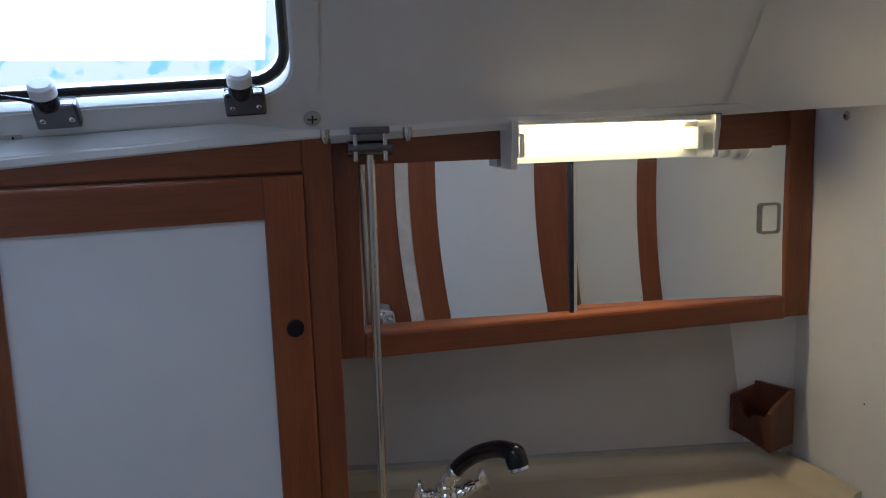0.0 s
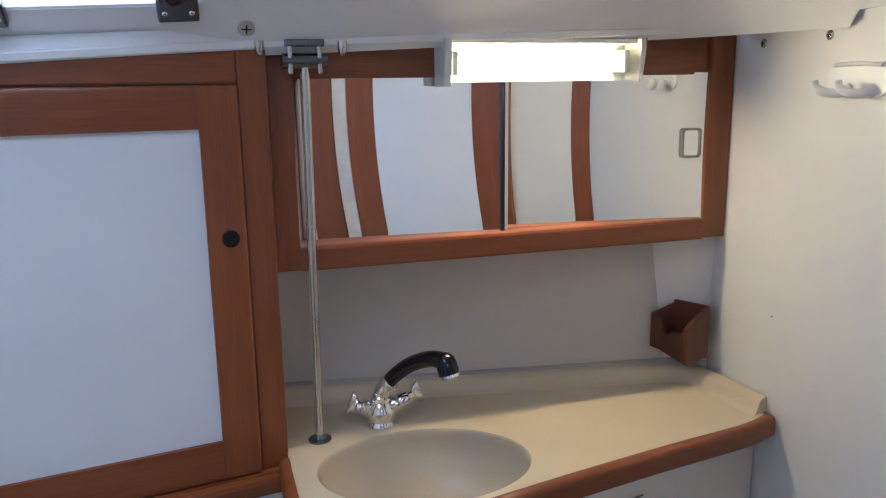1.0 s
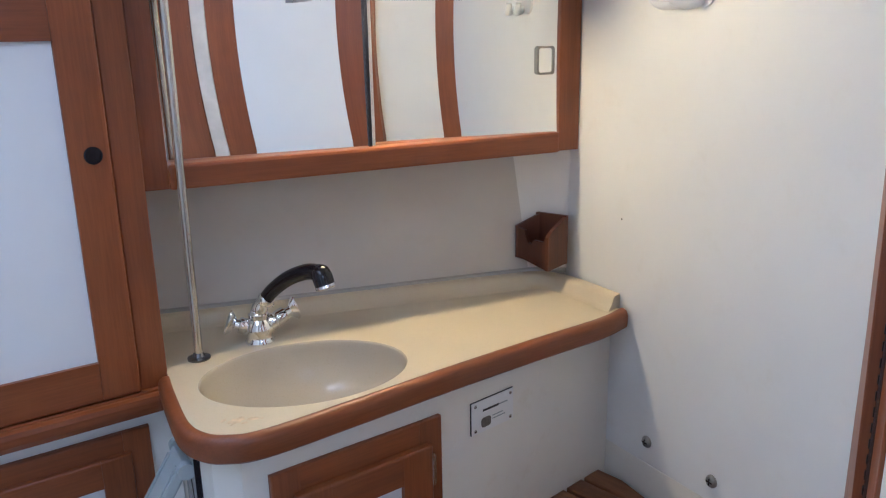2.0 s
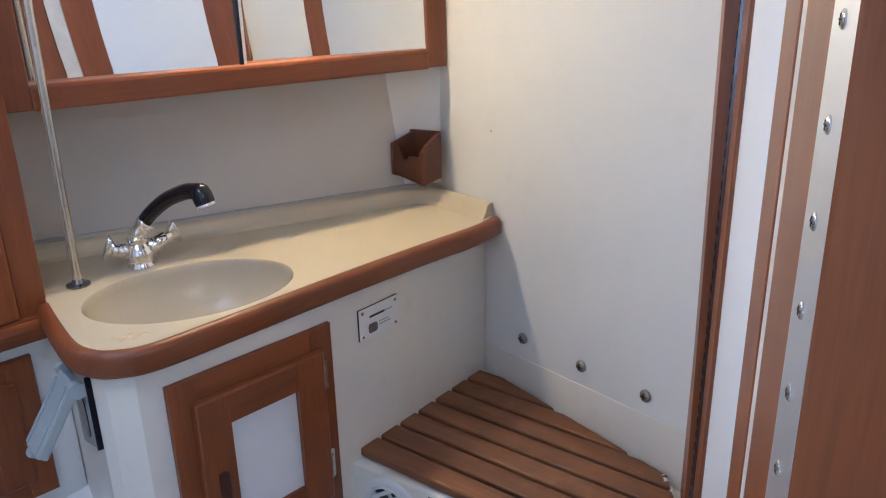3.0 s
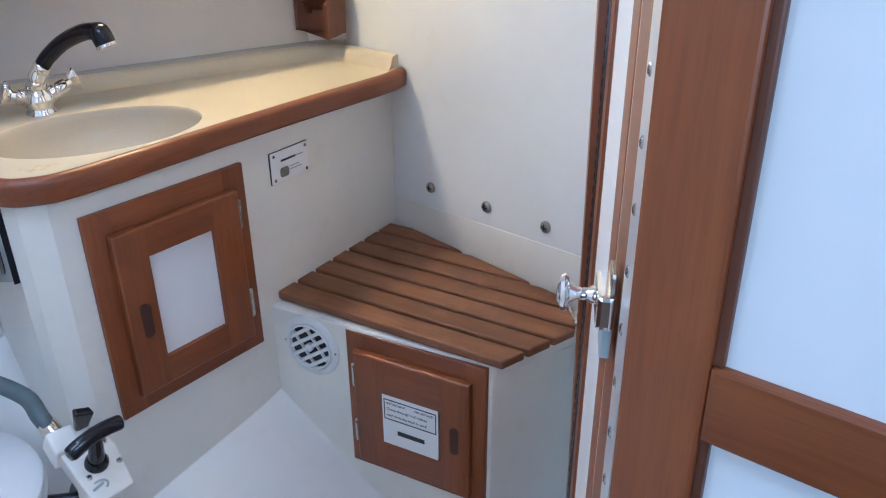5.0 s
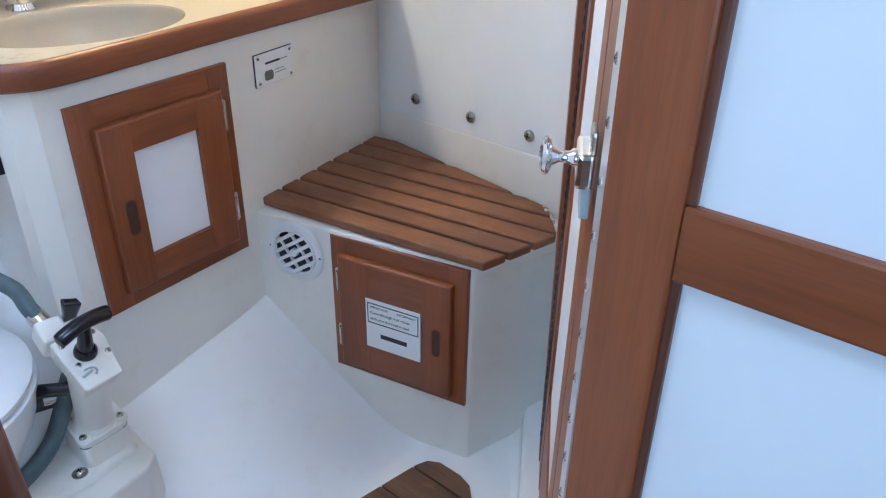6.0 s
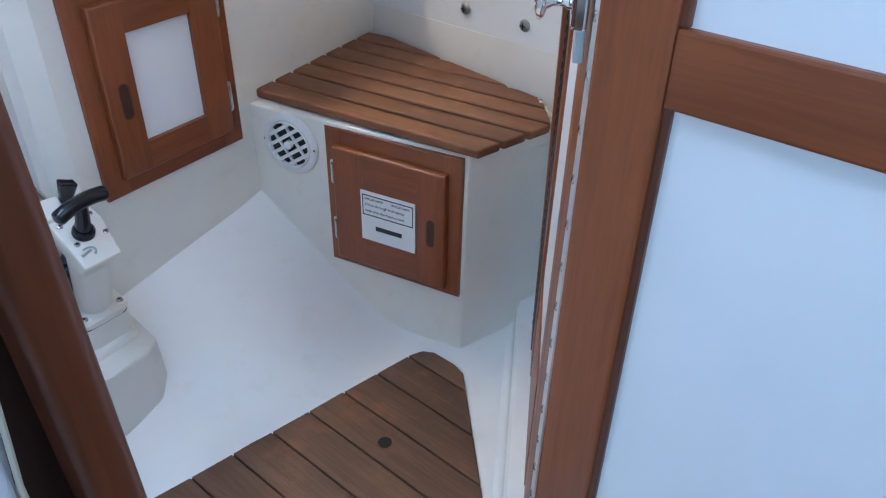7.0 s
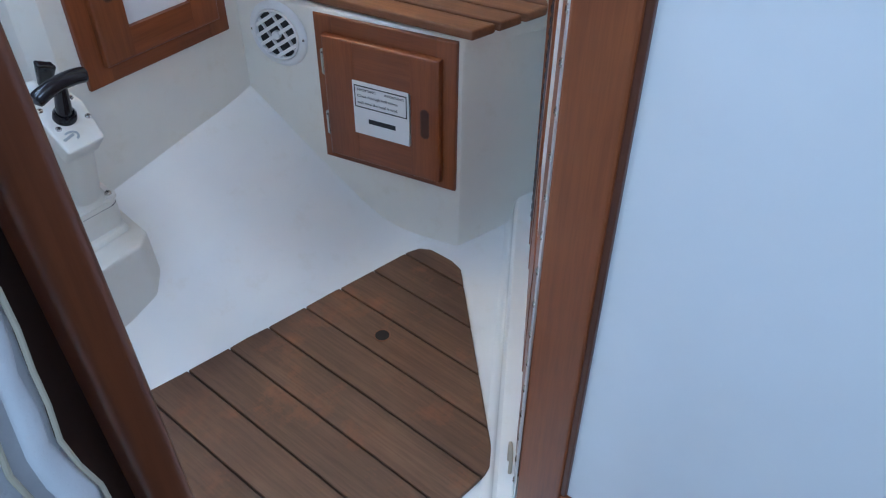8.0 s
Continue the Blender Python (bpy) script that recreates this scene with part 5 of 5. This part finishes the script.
FOOT = rounded(0.090, 0.098, 0.016, 5, 0.277, 0.930)
FOOT = [(x, y + 0.15 * (x - 0.277)) for x, y in FOOT]


def foot_layer(name, z0, z1, grow, bev, mat, label=""):
    pts = [(0.277 + (x - 0.277) * grow, 0.930 + (y - 0.930) * grow) for x, y in FOOT]
    return part(name, hull_block(pts, pts, z0, z1, bev), mat, toilet, label, True)


foot_layer("pump_foot", 0.199, 0.243, 1.0, 0.003, m_ivory)
foot_layer("foot_joint", 0.2425, 0.2445, 0.985, 0.0003, m_seal, "thin dark joint")
foot_layer("pump_plate", 0.2440, 0.2540, 0.995, 0.003, m_ivory)
PC = Vector((0.276, 0.922, 0.2535))
part("pump_flange", lathe([(0.038, 0), (0.036, 0.005), (0.032, 0.011), (0.0305, 0.020), (0, 0.020)], facing(PC, (0, 0, 1)), n=28), m_ivory, toilet, smooth=True)
mH = Matrix.Translation((0.272, 0.791, 0.427)) @ Matrix.Rotation(radians(8), 4, "Z") @ Matrix.Rotation(radians(28), 4, "X")
neck_top = mH @ Vector((0.004, 0.052, -0.020))
part("pump_body", tube([PC + Vector((0, 0, 0.008)), (PC + neck_top) / 2, neck_top], lambda u: 0.030 + 0.002 * u, n=28), m_ivory, toilet, smooth=True)
HEAD = [(-0.031, 0.0), (0.032, 0.0), (0.046, 0.074), (0.040, 0.104), (0.028, 0.124), (-0.020, 0.126), (-0.030, 0.10)]
bm = hull_block([(x * 0.90, y * 0.92 + 0.010) for x, y in HEAD], HEAD, -0.042, 0.0, 0.005)
bmesh.ops.transform(bm, matrix=mH, verts=bm.verts)
hd_ = part("pump_head", bm, m_ivory, toilet, "ivory pump head", True)
bm = hull_block([(-0.038, 0.098), (0.006, 0.094), (0.012, 0.140), (-0.034, 0.144)], [(-0.036, 0.100), (0.004, 0.096), (0.010, 0.138), (-0.032, 0.142)], -0.036, 0.006, 0.006)
bmesh.ops.transform(bm, matrix=mH, verts=bm.verts)
part("head_boss", bm, m_ivory, hd_, "", True)
for sx, sy in ((-0.016, 0.045), (0.034, 0.045), (-0.018, 0.086), (0.033, 0.086)):
    screw(hd_, mH @ Vector((sx, sy, 0.0)), mH.to_3x3() @ Vector((0, 0, 1)), 0.0048, m_steel)
bm = bmesh.new()
me_ = mH @ Matrix.Translation((-0.009, 0.025, 0.0004))
tube([me_ @ Vector((0.011 * math.cos(radians(a)), 0.008 * math.sin(radians(a)), 0)) for a in range(-60, 130, 18)], 0.0018, bm, 6)
tube([me_ @ Vector((-0.013, -0.002, 0)), me_ @ Vector((0.005, 0.002, 0))], 0.0022, bm, 6)
part("emblem", bm, m_grey, hd_, "grey printed arrow emblem")
part("gland", lathe([(0.0178, 0.0), (0.0172, 0.009), (0.0135, 0.014), (0, 0.015)], mH @ Matrix.Translation((0.005, 0.060, -0.001)), n=24), m_black, hd_, "black gland", True)
part("stem", tube([mH @ Vector((0.005, 0.061, 0.010)), mH @ Vector((0.006, 0.067, 0.034)), mH @ Vector((0.007, 0.073, 0.056))], lambda u: 0.0125 - 0.003 * u, n=18), m_black, hd_, "", True)
h0, h1 = mH @ Vector((-0.038, 0.071, 0.052)), mH @ Vector((0.052, 0.076, 0.060))
tpts = smooth_path([h0 + Vector((0, 0, -0.003)), h0.lerp(h1, 0.25) + Vector((0, 0, 0.003)), h0.lerp(h1, 0.5) + Vector((0, 0, 0.005)), h0.lerp(h1, 0.75) + Vector((0, 0, 0.003)), h1 + Vector((0, 0, -0.003))], 6)
part("handle", tube(tpts, lambda u: 0.0122 * min(1.0, (1 - abs(2 * u - 1) ** 7) ** 0.5 + 0.25), n=18), m_black, hd_, "glossy black T handle", True)
bm = hull_block([(0.010, 0.122), (0.030, 0.122), (0.030, 0.134), (0.010, 0.134)], [(0.004, 0.122), (0.036, 0.120), (0.034, 0.136), (0.006, 0.136)], -0.006, 0.050, 0.004)
for v in bm.verts:
    if v.co.z > 0.040 and v.co.x > 0.02:
        v.co.z -= 0.014
bmesh.ops.transform(bm, matrix=mH, verts=bm.verts)
part("selector", bm, m_black, hd_, "black selector lever", True)
for p in ((0.313, 0.905, 0.2540), (0.243, 0.893, 0.2540), (0.243, 0.955, 0.2540)):
    part("bolt_lug", lathe([(0.0125, -0.004), (0.0120, 0.002), (0.0095, 0.0035), (0, 0.0035)], facing(p, (0, 0, 1)), n=18), m_ivory, toilet, "", True)
    screw(toilet, (p[0], p[1], p[2] + 0.0035), (0, 0, 1), 0.0068, m_steel, "bolt", 0.6)
part("bolt_washer", lathe([(0.0135, 0.0), (0.0135, 0.0018), (0.009, 0.002), (0, 0.002)], facing((0.220, 0.880, 0.199), (0, 0, 1)), n=20), m_steel, toilet, "", True)
screw(toilet, (0.220, 0.880, 0.2008), (0, 0, 1), 0.0085, m_steel, "bolt", 0.7)
bm = lathe([(0.085, 0.20), (0.105, 0.24), (0.150, 0.30), (0.172, 0.35), (0.178, 0.392), (0, 0.392)], Matrix.Translation((0.045, 0.975, 0)), n=44, sx=0.94, sy=1.0)
part("bowl", bm, m_white, toilet, "white china bowl", True)
part("seat", lathe([(0.176, 0.394), (0.186, 0.398), (0.187, 0.408), (0.178, 0.412), (0, 0.412)], Matrix.Translation((0.045, 0.975, 0)), n=44, sx=0.94, sy=1.0), m_white, toilet, "white seat", True)
part("lid", lathe([(0.172, 0.414), (0.183, 0.417), (0.184, 0.425), (0.174, 0.433), (0.10, 0.438), (0, 0.440)], Matrix.Translation((0.045, 0.975, 0)), n=44, sx=0.94, sy=1.0), m_white, toilet, "closed white lid", True)


def hose(name, pts, r, parent):
    return part(name, tube(smooth_path(pts, 10), r, n=16), m_hose, parent, "grey rubber hose", True)


tail = mH @ Vector((-0.014, 0.138, -0.012))
hose("hose", [tail, tail + Vector((-0.008, 0.030, 0.022)), (0.226, 1.000, 0.520), (0.170, 1.050, 0.552), (0.070, 1.100, 0.545), (-0.06, 1.14, 0.47), (-0.2, 1.16, 0.34)], 0.0135, toilet)
part("hose_clip", tube([tail, tail + Vector((-0.005, 0.020, 0.013))], 0.0155, n=16), m_steel, toilet, "steel hose clip", True)
hose("hose", [(0.262, 0.900, 0.392), (0.259, 0.944, 0.345), (0.238, 0.945, 0.295), (0.204, 0.928, 0.252), (0.165, 0.910, 0.232), (0.10, 0.88, 0.222)], 0.0150, toilet)
part("inlet", tube([(0.270, 0.885, 0.360), (0.205, 0.925, 0.362)], 0.0115, n=14), m_black, toilet, "black inlet pipe", True)
part("spud_clip", tube([(0.235, 0.965, 0.310), (0.215, 0.968, 0.312)], 0.019, n=16), m_steel, toilet, "steel clip", True)
part("spud", tube([(0.245, 0.962, 0.306), (0.170, 0.970, 0.314)], 0.0160, n=16), m_seal, toilet, "black rubber spud", True)
